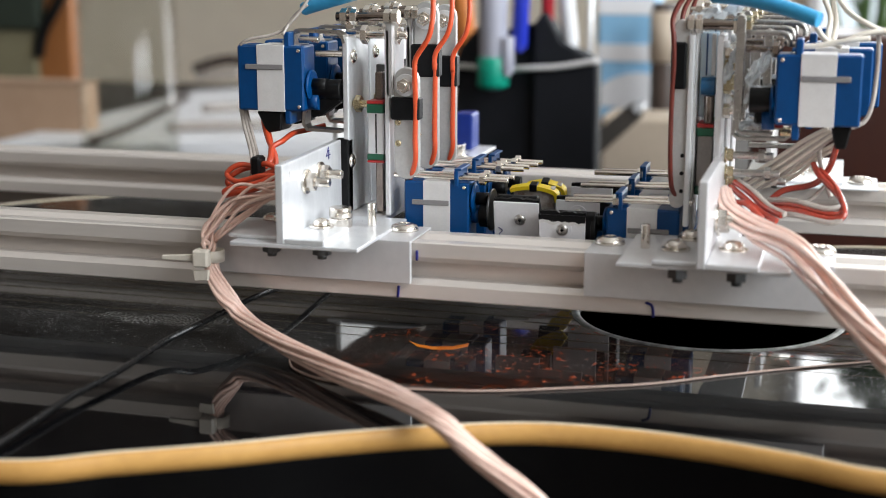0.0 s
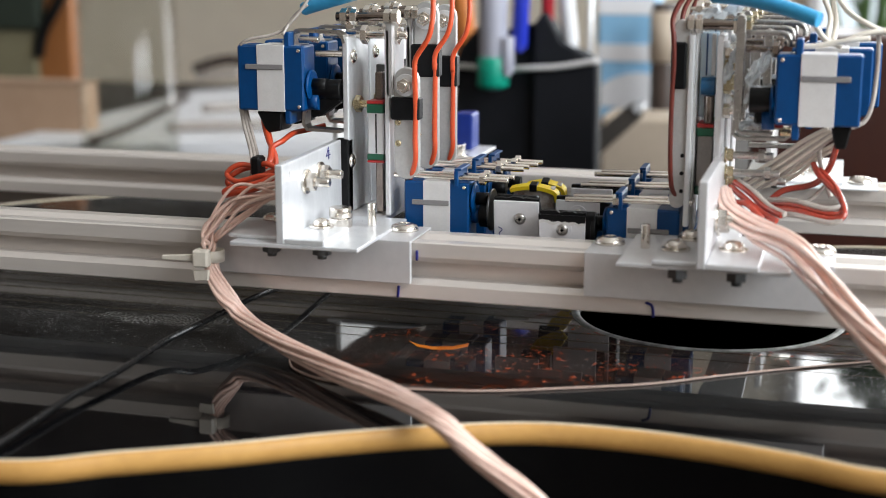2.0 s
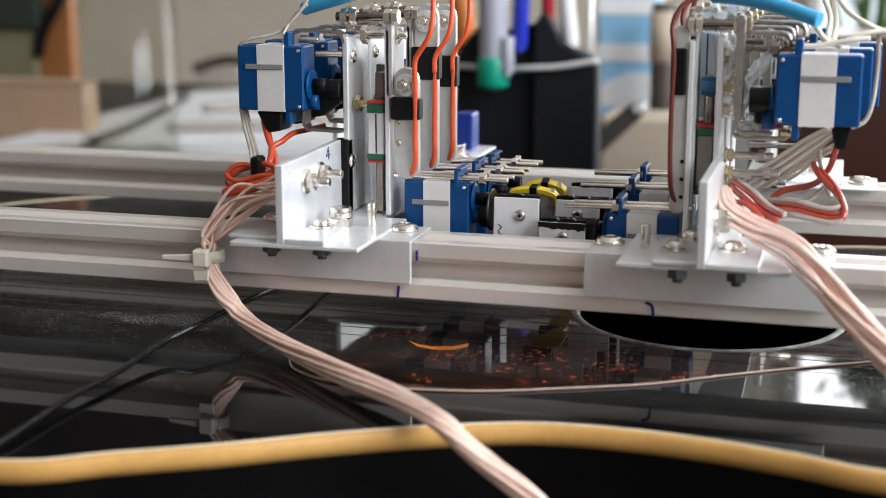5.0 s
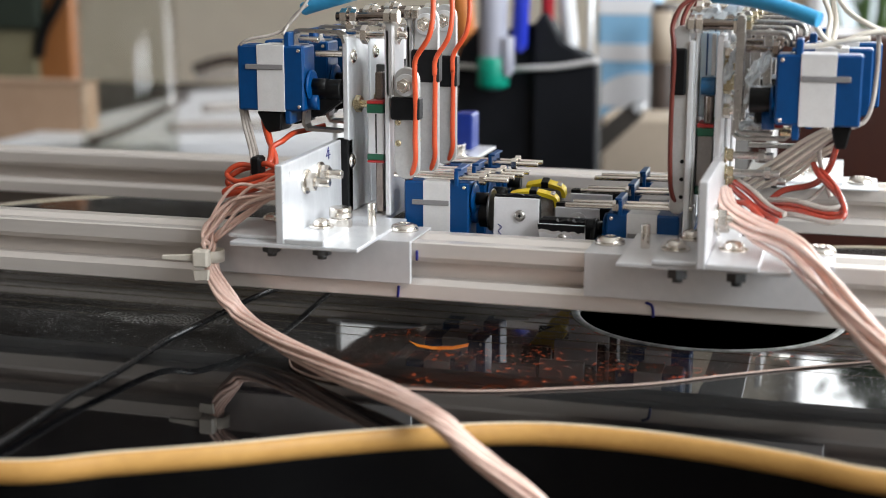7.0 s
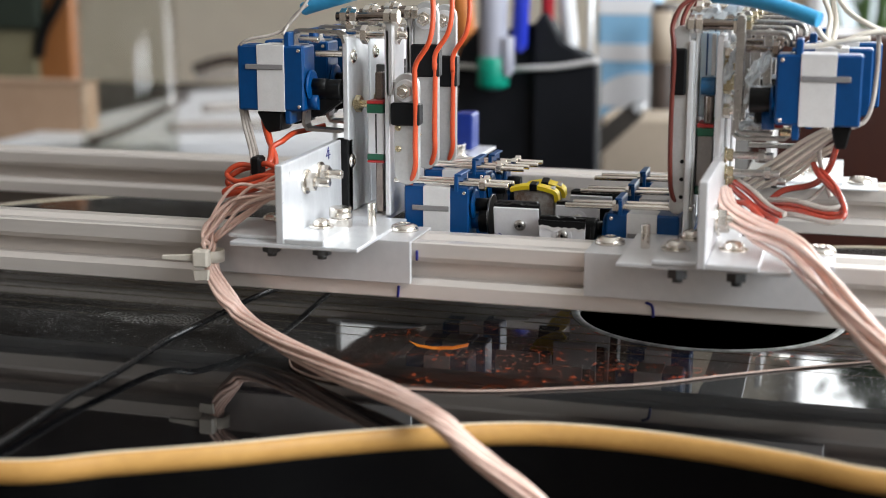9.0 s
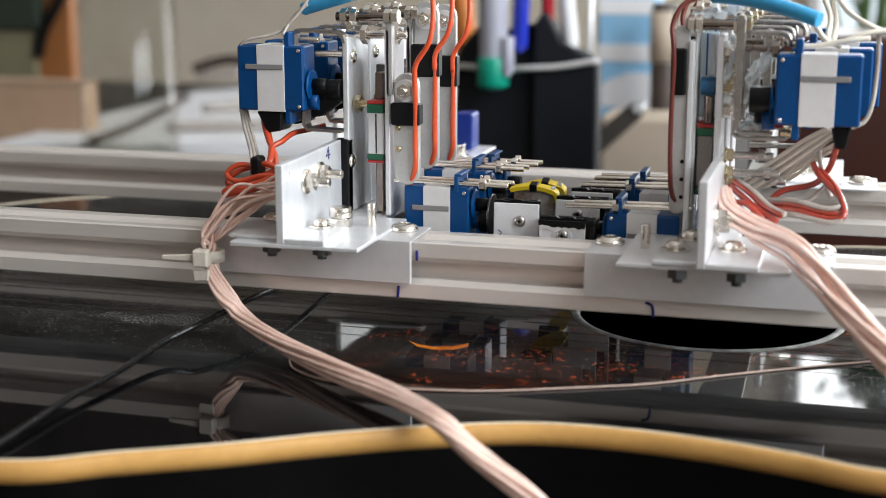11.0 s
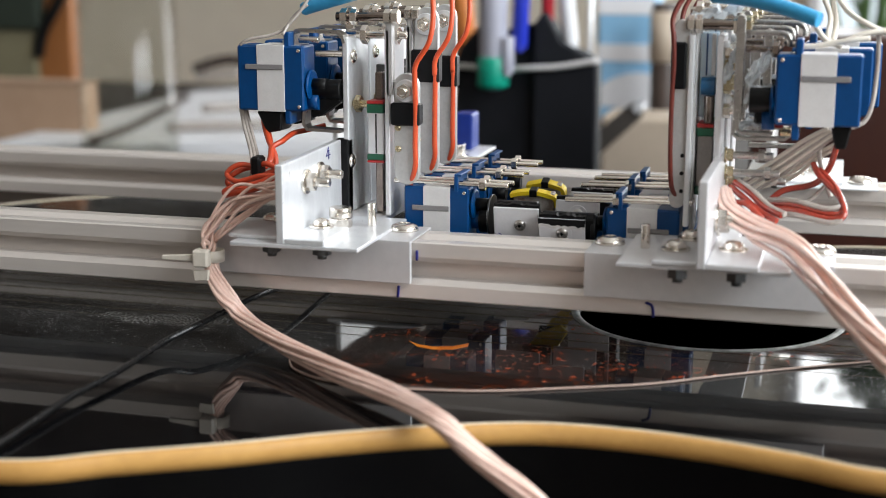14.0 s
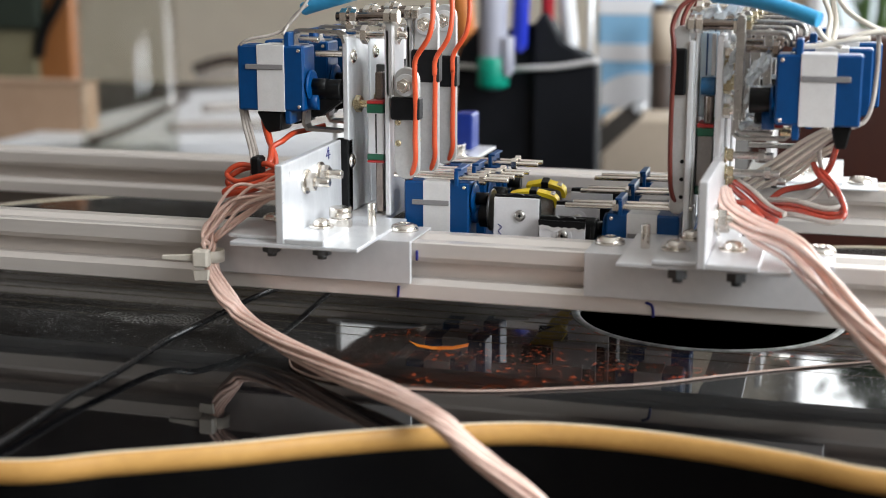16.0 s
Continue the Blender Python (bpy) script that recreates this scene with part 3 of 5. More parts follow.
# ---- small motors ----
def servo(parent, x0, x1, y0, z0, z1, flip, ear=0.0048, label="", axis=0.0065):
    """A small geared motor, its shaft along x. flip = 1: the shaft points to +x, else to -x."""
    ln = x1 - x0

    def X(f):
        return x0 + f * ln if flip > 0 else x1 - f * ln
    def bx(f0, f1, ya, yb, za, zb, bev):
        return box(min(X(f0), X(f1)), max(X(f0), X(f1)), ya, yb, za, zb, bev)
    y1 = y0 + 0.0118
    body = part("motor_body", bx(0, 1, y0, y1, z0, z1, 0.0006), M_BLUE, parent, label or "blue plastic motor case")
    part("sticker", bx(0.30, 0.715, y0 - 0.00025, y1 + 0.00025, z0 - 0.00025, z1 + 0.00025, 0.0001), M_LABEL, body, "white wrap-around sticker")
    part("print_bar", bx(0.13, 0.70, y0 - 0.0007, y0 - 0.00028, z1 - 0.0085, z1 - 0.0066, 0.0002), M_LABELBAR, body)
    b = bx(0.70, 0.79, y0 + 0.0005, y1 - 0.0005, z0 - ear, z1 + ear, 0.0004)
    part("mounting_ear", b, M_BLUE, body)
    b = cyl((X(1), y0 + 0.006, z1 - axis), (X(1.06), y0 + 0.006, z1 - axis), 0.0056, 24, bev=0.0008)
    cyl((X(1), y0 + 0.006, z1 - axis - 0.006), (X(1.15), y0 + 0.006, z1 - axis - 0.006), 0.003, 16, bm=b)
    part("gear_dome", b, M_BLUE, body)
    part("output_shaft", cyl((X(1.05), y0 + 0.006, z1 - axis), (X(1.27), y0 + 0.006, z1 - axis), 0.0024, 12), M_BLACK, body)
    for za, zb in ((z1 - 0.0025, 1), (z0 + 0.0025, 1)):
        part("screw", dome((X(0.93), y0 - 0.0001, za + 0.0008 * (1 if za > (z0 + z1) / 2 else -1)), 0.0007, 0.0004, 10, "-y"), M_STEEL, body)
    return body


def bent_strip(pts, y0, y1, th, m, parent, name="bent_strip"):
    """A flat strip of metal bent along a way in the xz plane."""
    way = [Vector(p) for p in pts]
    up_, dn = [], []
    for i, p in enumerate(way):
        d = (way[min(i + 1, len(way) - 1)] - way[max(i - 1, 0)]).normalized()
        nn = Vector((-d.y, d.x))
        up_.append(p + nn * th / 2)
        dn.append(p - nn * th / 2)
    return part(name, prism([(p.x, p.y) for p in up_ + dn[::-1]], "y", y0, y1), m, parent)


def machine_screw(p0, p1, r, parent, nut=None, name="threaded_rod", m=None):
    p0, p1 = Vector(p0), Vector(p1)
    b = cyl(p0, p1, r, 12, bev=0.0002)
    d = (p1 - p0).normalized()
    if nut:
        for a in nut:
            q = p0 + d * a
            hexnut(q, q + d * 0.0022, r * 2.4, bm=b)
    return part(name, b, m or M_STEEL, parent)


def stadium(cx, w, z0, z1, n=10):
    r = w / 2
    top = [(cx + r * math.cos(math.pi * i / n), z1 - r + r * math.sin(math.pi * i / n)) for i in range(n + 1)]
    bot = [(cx - r * math.cos(math.pi * i / n), z0 + r - r * math.sin(math.pi * i / n)) for i in range(n + 1)]
    return top + bot


def pick_white(parent, x0, x1, y, z0, z1, ring, taped=False):
    """A rocking block: white face plate with one screw, black foam-topped body. Its own axis lies at the origin."""
    p = empty("pick_block")
    p.parent = parent
    part("face_plate", box(x0, x1, y, y + 0.0012, z0, z1, 0.0002), M_WHITE, p, "white face plate")
    part("body", prism([(y + 0.0013, z0 + 0.001), (y + 0.0013, z1), (y + 0.004, z1 + 0.0012), (y + 0.0070, z1 + 0.0004), (y + 0.0100, z1 - 0.005), (y + 0.010, z0 + 0.004)],
                       "x", x0 + 0.0004, x1 + (0.003 if ring else -0.0010), 0.0004), M_RUBBER, p, "black rubber body")
    b = bmesh.new()
    rnd = random.Random(5 if ring else 4)
    k = 14
    lo, hi = [], []
    for i in range(k + 1):
        x = x0 + (x1 - x0) * i / k
        lo.append((x, z1 - 0.0004))
        hi.append((x, z1 + 0.0006 + 0.0008 * rnd.random()))
    part("frayed_edge", join(b, prism(lo + hi[::-1], "y", y + 0.0013, y + 0.0035)), M_RUBBER, p)
    # black tape folded over the top of the plate, torn along its lower edge
    low = [(x0 + (x1 - x0) * i / k, z1 - (0.0014 if ring else 0.0006) - rnd.uniform(0, 0.0007) - 0.0008 * i / k) for i in range(k + 1)]
    if taped:
        part("folded_tape", prism(low + [(x1 + 0.0002, z1 + 0.0002), (x0 - 0.0002, z1 + 0.0002)], "y", y - 0.0004, y - 0.00005), M_TAPE, p, "black tape folded over the plate")
    if not ring:
        part("ink_mark", tube([(x0 + 0.0016, y - 0.0001, -0.0042), (x0 + 0.0030, y - 0.0001, -0.0052), (x0 + 0.0018, y - 0.0001, -0.0066), (x0 + 0.0032, y - 0.0001, -0.0082)], 0.00016, 4, 5), M_INK, p, "blue pen scribble")
    if taped:
        torn = [(x, z - rnd.uniform(0.0006, 0.0013)) for x, z in low]
        part("torn_paper", prism(low + torn[::-1], "y", y - 0.00035, y - 0.00003), M_LABEL, p, "torn white paper edge")
    cx, cz = (x0 + x1) / 2 + (0.0 if ring else 0.0012), (0.0010 if ring else -0.0008)
    part("screw", dome((cx + 0.0002, y - 0.0001, cz), 0.0021, 0.0012, 14, "-y"), M_SATIN, p, "cross-head steel screw")
    for w, h in ((0.0011, 0.00022), (0.00022, 0.0011)):
        part("cross_slot", box(cx + 0.0002 - w, cx + 0.0002 + w, y - 0.00125, y - 0.0006, cz - h, cz + h, 0), M_BLACK, p)
    if ring:
        part("washer", cyl((cx + 0.0002, y - 0.0003, cz), (cx + 0.0002, y + 0.0002, cz), 0.0034, 24, bev=0.0001), M_WHITE, p)
    return p


def pick_yellow(parent, x0, x1, y, z1):
    p = empty("pick_block")
    p.parent = parent
    part("body", box(x0 + 0.001, x1 - 0.001, y + 0.001, y + 0.005, z1 - 0.014, z1 - 0.001, 0.0004), M_GREYP, p, "scuffed grey plate")
    way = catmull([(x0, z1 - 0.0022, 0), (x0 + 0.003, z1 - 0.0013, 0), ((x0 + x1) / 2, z1 - 0.0007, 0), (x1 - 0.004, z1 - 0.0014, 0), (x1 - 0.0006, z1 - 0.0028, 0), (x1, z1 - 0.006, 0)], 5)
    bent_strip([(q.x, q.y) for q in way], y, y + 0.004, 0.0015, M_YELLOW, p, "yellow_strip")
    part("pick_tip", prism([(x0 + 0.006, z1 - 0.027), (x1 - 0.0005, z1 - 0.027), (x1 + 0.004, z1 - 0.034), (x1 + 0.001, z1 - 0.037), (x0 + 0.010, z1 - 0.033)], "y", y + 0.0015, y + 0.0032, 0.0003), M_YELLOW, p, "yellow plastic pick tip")
    part("tip_holder", box(x0 + 0.004, x1 - 0.002, y + 0.001, y + 0.0045, z1 - 0.0285, z1 - 0.0142, 0.0003), M_BLACK, p)
    m = way[len(way) * 2 // 5]
    part("band", box(m.x - 0.0014, m.x + 0.0014, y - 0.0003, y + 0.0043, m.y - 0.0014, m.y + 0.0013, 0.0002), M_TAPE, p, "black tape band")
    return p


M_GREYP = mat("scuffed_grey", (0.55, 0.53, 0.5), 0.5, 0.1, (0.2, 0.12, 0.08), 110)


M_CARRIAGE = mat("grey_carriage_steel", (0.36, 0.33, 0.32), 0.35, 0.8, (0.28, 0.26, 0.25), 120)
M_TEAL = mat("teal_plastic", (0.01, 0.09, 0.2), 0.35, 0.0, (0.01, 0.07, 0.16), 120)
M_CLEARTAPE = mat("clear_tape", (0.92, 0.94, 0.96), 0.14, 0.0, (0.8, 0.84, 0.88), 200, coat=0.8)


def left_slide(y, top_z, kind):
    """The part that rides up and down: bar, tape, wire, motor, rods and pick. Its origin lies at its base."""
    s = empty("plucking_slide", pose(0, y, 0))
    bar = part("slide_bar", prism(stadium(-0.0220, 0.0092, 0.0505, top_z), "y", 0.0, 0.0024, 0.0003), M_BAR, s, "aluminium bar with rounded ends")
    zb = top_z - 0.0062
    b = hexnut((-0.0220, -0.0036, zb), (-0.0220, -0.0013, zb), 0.0027)
    cyl((-0.0220, -0.0052, zb), (-0.0220, -0.0036, zb), 0.0015, 12, bev=0.0003, bm=b)
    part("bolt", b, M_STEEL, s)
    for z in (0.0635, 0.0710):
        part("small_screw", dome((-0.0250, -0.0002, z), 0.0012, 0.0008, 10, "-y"), M_BRASS, s)
    part("washer", cyl((-0.0220, -0.0012, zb), (-0.0220, 0.0, zb), 0.0040, 22, bev=0.0002), M_ALU_DULL, s)
    zt = {0: 0.0760, 1: 0.0890, 2: 0.0850}[kind]
    part("tape", box(-0.0275, -0.0168, -0.0016, 0.0038, zt - 0.004, zt + 0.004 + 0.004 * (kind > 0), 0.0006), M_TAPE, s, "black tape wrap")
    wx = -0.0182
    part("wire", tube([(-0.014, 0.004, 0.122), (-0.0120, 0.000, 0.112), (-0.0128, -0.002, 0.102), (wx + 0.0005, -0.002, 0.094), (wx, -0.002, 0.088), (wx, -0.001, zt), (wx - 0.0003, -0.001, 0.066),
                       (wx - 0.0002, -0.001, 0.058), (-0.0205, 0.001, 0.0520), (-0.022, 0.004, 0.050)], 0.00095), M_ORANGE, s, "orange wire")
    servo(s, -0.0230, 0.0010, 0.0, 0.0150, 0.0502, 1, 0.0012)
    b = box(-0.0042, -0.0028, -0.0008, 0.0125, 0.0490, 0.0545, 0.0002)
    box(-0.0042, -0.0016, -0.0006, 0.0125, 0.0545, 0.0553, 0.0002, bm=b)
    part("motor_clip", b, M_BLUE, s)
    for yy, tip in ((0.001, 0.0152), (0.0075, 0.0158)):
        machine_screw((-0.027, yy, 0.0520), (tip, yy, 0.0517), 0.00095, s, [0.0318])
    if kind == 0:
        part("horn_disc", cyl((0.0078, 0.006, 0.0400), (0.0086, 0.006, 0.0400), 0.0076, 28, bev=0.0002), M_DARKSTEEL, s, "thin grey metal disc")
    part("horn_hub", cyl((0.0040, 0.006, 0.0380), (0.0071, 0.006, 0.0380), 0.0045, 20, bev=0.0003), M_BLACK, s)
    return s


def right_slide(y, kind):
    s = empty("plucking_slide", pose(0, y, 0))
    part("slide_bar", prism(stadium(0.0748, 0.0052, 0.0460, 0.1090, 6), "y", 0.0, 0.0024, 0.0003), M_BAR, s, "aluminium bar")
    part("slide_flange", box(0.0772, 0.0790, -0.001, 0.010, 0.0400, 0.1040, 0.0003), M_ALU, s)
    # black discs stand in for the shaded drilled holes
    for z in (0.0580, 0.0640, 0.0520):
        part("hole_shade", cyl((0.0762, -0.0003, z), (0.0762, 0.0003, z), 0.0007, 10), M_BLACK, s)
    part("tape", box(0.0715, 0.0766, -0.0014, 0.0036, 0.0862, 0.1016, 0.0006), M_TAPE, s, "black tape wrap")
    part("wire", tube([(0.0800, 0.004, 0.118), (0.0745, 0.002, 0.1155), (0.0716, 0.0, 0.1090), (0.0722, -0.001, 0.1030), (0.0726, -0.001, 0.094), (0.0722, -0.001, 0.082), (0.0724, -0.001, 0.062),
                       (0.0735, 0.0, 0.0520), (0.0775, 0.003, 0.0478)], 0.00085), M_REDDK, s, "dark red wire")
    servo(s, 0.0512, 0.0760, 0.0, 0.0222, 0.0452, -1, 0.0012)
    b = box(0.0552, 0.0566, -0.0008, 0.0125, 0.0445, 0.0498, 0.0002)
    box(0.0542, 0.0566, -0.0006, 0.0125, 0.0498, 0.0506, 0.0002, bm=b)
    part("motor_clip", b, M_BLUE, s)
    for yy, tip in ((0.001, 0.0368), (0.0075, 0.0385)):
        machine_screw((0.0800, yy, 0.0478), (tip, yy, 0.0472), 0.00095, s, [0.0245])
    part("horn_disc", cyl((0.0458, 0.006, 0.0355), (0.0474, 0.006, 0.0355), 0.0065, 24, bev=0.0003), M_BLACK, s)
    return s


LEFT_Y = (0.030, 0.055, 0.080)
RIGHT_Y = (0.024, 0.0535, 0.083)
slides, picks = [], []
for i, y in enumerate(LEFT_Y):
    s = left_slide(y, (0.0905, 0.1125, 0.1125)[i], i)
    tagged(s, "blue-and-white motor on a sliding aluminium bar with orange wire", "motor slide", "plucking slides")
    if i == 0:
        p = pick_white(s, 0.0102, 0.0264, -0.006, -0.0270, 0.0054, False)
    else:
        p = pick_yellow(s, 0.0097 if i == 1 else 0.0105, 0.0272 if i == 1 else 0.0250, -0.003, 0.0060 if i == 1 else 0.0056)
    slides.append(s)
    picks.append(p)
for i, y in enumerate(RIGHT_Y):
    s = right_slide(y, i)
    tagged(s, "blue-and-white motor on a sliding aluminium bar with dark red wire", "motor slide", "plucking slides")
    p = pick_white(s, 0.0278, 0.0440, -0.006, -0.0225, 0.0060, True, i == 0)
    slides.append(s)
    picks.append(p)
PIVOT = [(0, 0.006, 0.0400)] * 3 + [(0, 0.006, 0.0355)] * 3


# ---- lifting units ----
def left_lift(y):
    t = empty("lifting_unit", pose(0, y, 0))
    part("tall_plate", box(-0.0462, -0.0440, 0.001, 0.024, 0.0369, 0.1005, 0.0004), M_ALU, t, "tall aluminium side plate")
    servo(t, -0.0842, -0.0588, -0.005, 0.0742, 0.0975, 1, axis=0.0142)
    bent_strip([(-0.0645, 0.0965), (-0.0645, 0.1015), (-0.0635, 0.1027), (-0.0480, 0.1022), (-0.0460, 0.1010), (-0.0452, 0.0985)], 0.000, 0.006, 0.0011, M_SATIN, t)
    bent_strip([(-0.0605, 0.0760), (-0.0612, 0.0690), (-0.0600, 0.0672), (-0.0470, 0.0668)], 0.000, 0.006, 0.0011, M_SATIN, t)
    b = prism([(-0.0590, 0.0795), (-0.0530, 0.0850), (-0.0480, 0.0852), (-0.0470, 0.0775), (-0.0540, 0.0725), (-0.0585, 0.0712)], "y", 0.001, 0.007, 0.0006)
    part("horn", b, M_BLACK, t, "black plastic motor arm")
    part("hub", cyl((-0.0580, 0.003, 0.0815), (-0.0470, 0.003, 0.0815), 0.0038, 20, bev=0.0004), M_BLACK, t)
    part("plug", prism([(-0.0775, 0.0738), (-0.0675, 0.0738), (-0.0680, 0.0670), (-0.0735, 0.0660)], "y", -0.0045, 0.006, 0.0006), M_BLACK, t)
    # fasteners on the tall plate
    for z, yy in ((0.0935, 0.006), (0.0560, 0.003)):
        part("screw", dome((-0.0440, yy, z), 0.0026, 0.0014, 14, "x"), M_STEEL, t)
    machine_screw((-0.0440, 0.006, 0.0765), (-0.0370, 0.006, 0.0765), 0.0013, t, [0.001], m=M_BRASS)
    machine_screw((-0.0560, 0.0, 0.0945), (-0.0460, 0.003, 0.0945), 0.0012, t)
    machine_screw((-0.0620, 0.0, 0.0995), (-0.0545, 0.0, 0.0995), 0.0012, t)
    # top axle with nuts and lever
    machine_screw((-0.0480, 0.001, 0.1078), (-0.0250, 0.001, 0.1082), 0.0017, t, m=M_SHAFT)
    for xa in (-0.0462, -0.0425, -0.0300, -0.0272):
        part("nut", hexnut((xa, 0.001, 0.1079), (xa + 0.0024, 0.001, 0.1079), 0.0029), M_STEEL, t)
    part("lever", prism(stadium(-0.0283, 0.0026, 0.0800, 0.1105, 6), "y", 0.000, 0.003, 0.0003), M_BAR, t)
    part("lever", prism(stadium(-0.0440, 0.0040, 0.1030, 0.1115, 6), "y", 0.003, 0.006, 0.0003), M_STEEL, t)
    machine_screw((-0.0430, 0.008, 0.1012), (-0.0240, 0.008, 0.1012), 0.0014, t, [0.002, 0.014])
    # guide rail with its carriage
    part("guide_back", box(-0.0300, -0.0282, 0.0, 0.018, 0.0369, 0.1035, 0.0003), M_ALU_DULL, t)
    g = part("guide_carriage", box(-0.0372, -0.0312, 0.002, 0.014, 0.0560, 0.0755, 0.0004), M_ALU_DULL, t)
    for z0, z1, m in ((0.0770, 0.0782, M_REDSEAL), (0.0737, 0.0770, M_GREEN), (0.0567, 0.0590, M_GREEN), (0.0558, 0.0567, M_REDSEAL)):
        part("end_seal", box(-0.0374, -0.0310, 0.0015, 0.0145, z0, z1, 0.0003), m, g)
    for xx in (-0.0340,):
        part("groove", box(xx - 0.0002, xx + 0.0002, 0.0017, 0.0021, 0.0592, 0.0735, 0), M_BLACK, g)
    part("guide_rail", box(-0.0356, -0.0328, 0.006, 0.012, 0.0369, 0.0880, 0.0003), M_SHAFT, t)
    # dark sheet put in for the shade in the gap between the plates
    part("gap_shade_plate", box(-0.0385, -0.0312, 0.016, 0.0185, 0.0369, 0.0900, 0.0003), M_DARKSTEEL, t)
    return tagged(t, "lifting motor with levers, guide and aluminium side plate", "lift motor", "lifting units")


def crumple(parent, x0, x1, y0, y1, z0, z1, seed, m, name="crumpled_tape", label=""):
    """A thin creased scrap between two corners, leaning as its heights say."""
    rnd = random.Random(seed)
    b = bmesh.new()
    nx, ny = 9, 6
    size = max(abs(x1 - x0), abs(z1 - z0))

    def j(k):
        return rnd.uniform(-k, k) * size
    g = [[b.verts.new((x0 + (x1 - x0) * i / nx + j(0.05), y0 + (y1 - y0) * q / ny + j(0.06),
                       z0 + (z1 - z0) * (0.55 * i / nx + 0.45 * q / ny) + j(0.09))) for q in range(ny + 1)] for i in range(nx + 1)]
    for i in range(nx):
        for q in range(ny):
            b.faces.new((g[i][q], g[i + 1][q], g[i + 1][q + 1], g[i][q + 1]))
    bmesh.ops.solidify(b, geom=b.faces[:], thickness=0.0003)
    return part(name, b, m, parent, label)


def glue_blob(parent, p, r, seed):
    """A lump of clear hot glue."""
    rnd = random.Random(seed)
    b = bmesh.new()
    bmesh.ops.create_icosphere(b, subdivisions=2, radius=r)
    for v in b.verts:
        v.co *= rnd.uniform(0.75, 1.2)
        v.co += Vector(p)
    for f_ in b.faces:
        f_.smooth = True
    return part("glue_blob", b, M_CLEARTAPE, parent, "lump of clear hot glue")


def wire_bar(pts, r, parent, m, name="bent_rod"):
    return part(name, tube(pts, r, 4, 10), m, parent)


def right_lift(y, dx):
    t = empty("lifting_unit", pose(0, y, 0))
    seed = int(y * 1e4)
    # two edge-on plates that hold the guide between them
    part("tall_plate", box(0.0862, 0.0884, 0.001, 0.016, 0.0369, 0.1040, 0.0004), M_ALU_DULL, t, "tall aluminium side plate")
    part("guide_back", box(0.0788, 0.0798, 0.003, 0.018, 0.0369, 0.1060, 0.0003), M_BAR, t)
    servo(t, 0.1058 + dx, 0.1322 + dx, -0.010, 0.0765, 0.0990, -1, axis=0.0158)
    # bent rods over and under the motor
    wire_bar([(0.0955, -0.003, 0.1052), (0.1040, -0.003, 0.1052), (0.1075, -0.003, 0.1050), (0.1090, -0.003, 0.1040), (0.1094, -0.003, 0.1010)], 0.0009, t, M_SATIN)
    wire_bar([(0.0975, 0.004, 0.1082), (0.1080, 0.004, 0.1081), (0.1120, 0.004, 0.1078), (0.1136, 0.004, 0.1064), (0.1138, 0.004, 0.1040)], 0.0009, t, M_SATIN)
    bent_strip([(0.0938, 0.0800), (0.0938, 0.0740), (0.0952, 0.0726), (0.1050, 0.0724)], -0.003, 0.003, 0.0010, M_SATIN, t)
    bent_strip([(0.0925, 0.0760), (0.0922, 0.0712), (0.0938, 0.0698), (0.1090, 0.0700), (0.1106, 0.0712), (0.1110, 0.0762)], 0.004, 0.009, 0.0010, M_SATIN, t)
    part("hub", cyl((0.0975, -0.003, 0.0835), (0.1060, -0.003, 0.0835), 0.0042, 20, bev=0.0004), M_BLACK, t)
    part("horn", prism([(0.0992, 0.0760), (0.1045, 0.0760), (0.1045, 0.0880), (0.1000, 0.0872)], "y", -0.005, 0.002, 0.0006), M_BLACK, t, "black plastic motor arm")
    # top axle and cross rods
    machine_screw((0.0760, 0.001, 0.1073), (0.0965, 0.001, 0.1075), 0.0019, t, m=M_SHAFT)
    for xa in (0.0765, 0.0792, 0.0912, 0.0948):
        part("nut", hexnut((xa, 0.001, 0.1074), (xa + 0.0022, 0.001, 0.1074), 0.0030), M_BRASS if xa > 0.094 else M_STEEL, t)
    machine_screw((0.0760, 0.012, 0.1112), (0.0900, 0.012, 0.1112), 0.0014, t, [0.002, 0.010])
    machine_screw((0.0935, 0.004, 0.0995), (0.1065, 0.004, 0.0995), 0.0011, t, [0.0102], m=M_SHAFT)
    machine_screw((0.0935, 0.010, 0.1015), (0.1080, 0.010, 0.1015), 0.0011, t, [0.0112], m=M_SHAFT)
    part("lever", prism(stadium(0.0938, 0.0030, 0.0765, 0.1108, 6), "y", -0.002, 0.001, 0.0003), M_SATIN, t, "grey steel lever")
    part("lever", prism(stadium(0.1022, 0.0028, 0.0850, 0.1060, 6), "y", 0.007, 0.010, 0.0003), M_SATIN, t, "grey steel lever")
    part("lever", prism(stadium(0.0985, 0.0024, 0.0850, 0.1050, 6), "y", 0.012, 0.015, 0.0003), M_SATIN, t, "grey steel lever")
    for z, m in ((0.0870, M_BRASS), (0.0985, M_STEEL), (0.0790, M_STEEL), (0.0935, M_BRASS)):
        b = hexnut((0.0885, 0.004, z), (0.0910, 0.004, z), 0.0024)
        cyl((0.0885, 0.004, z), (0.0925, 0.004, z), 0.0012, 12, bev=0.0002, bm=b)
        part("nut", b, m, t)
    # guide with its carriage
    g = part("guide_carriage", box(0.0802, 0.0856, 0.006, 0.016, 0.0500, 0.0702, 0.0004), M_CARRIAGE, t)
    for z0, z1, m in ((0.0728, 0.0742, M_REDSEAL), (0.0700, 0.0728, M_GREEN), (0.0500, 0.0530, M_GREEN)):
        part("end_seal", box(0.0800, 0.0858, 0.0055, 0.0165, z0, z1, 0.0003), m, g)
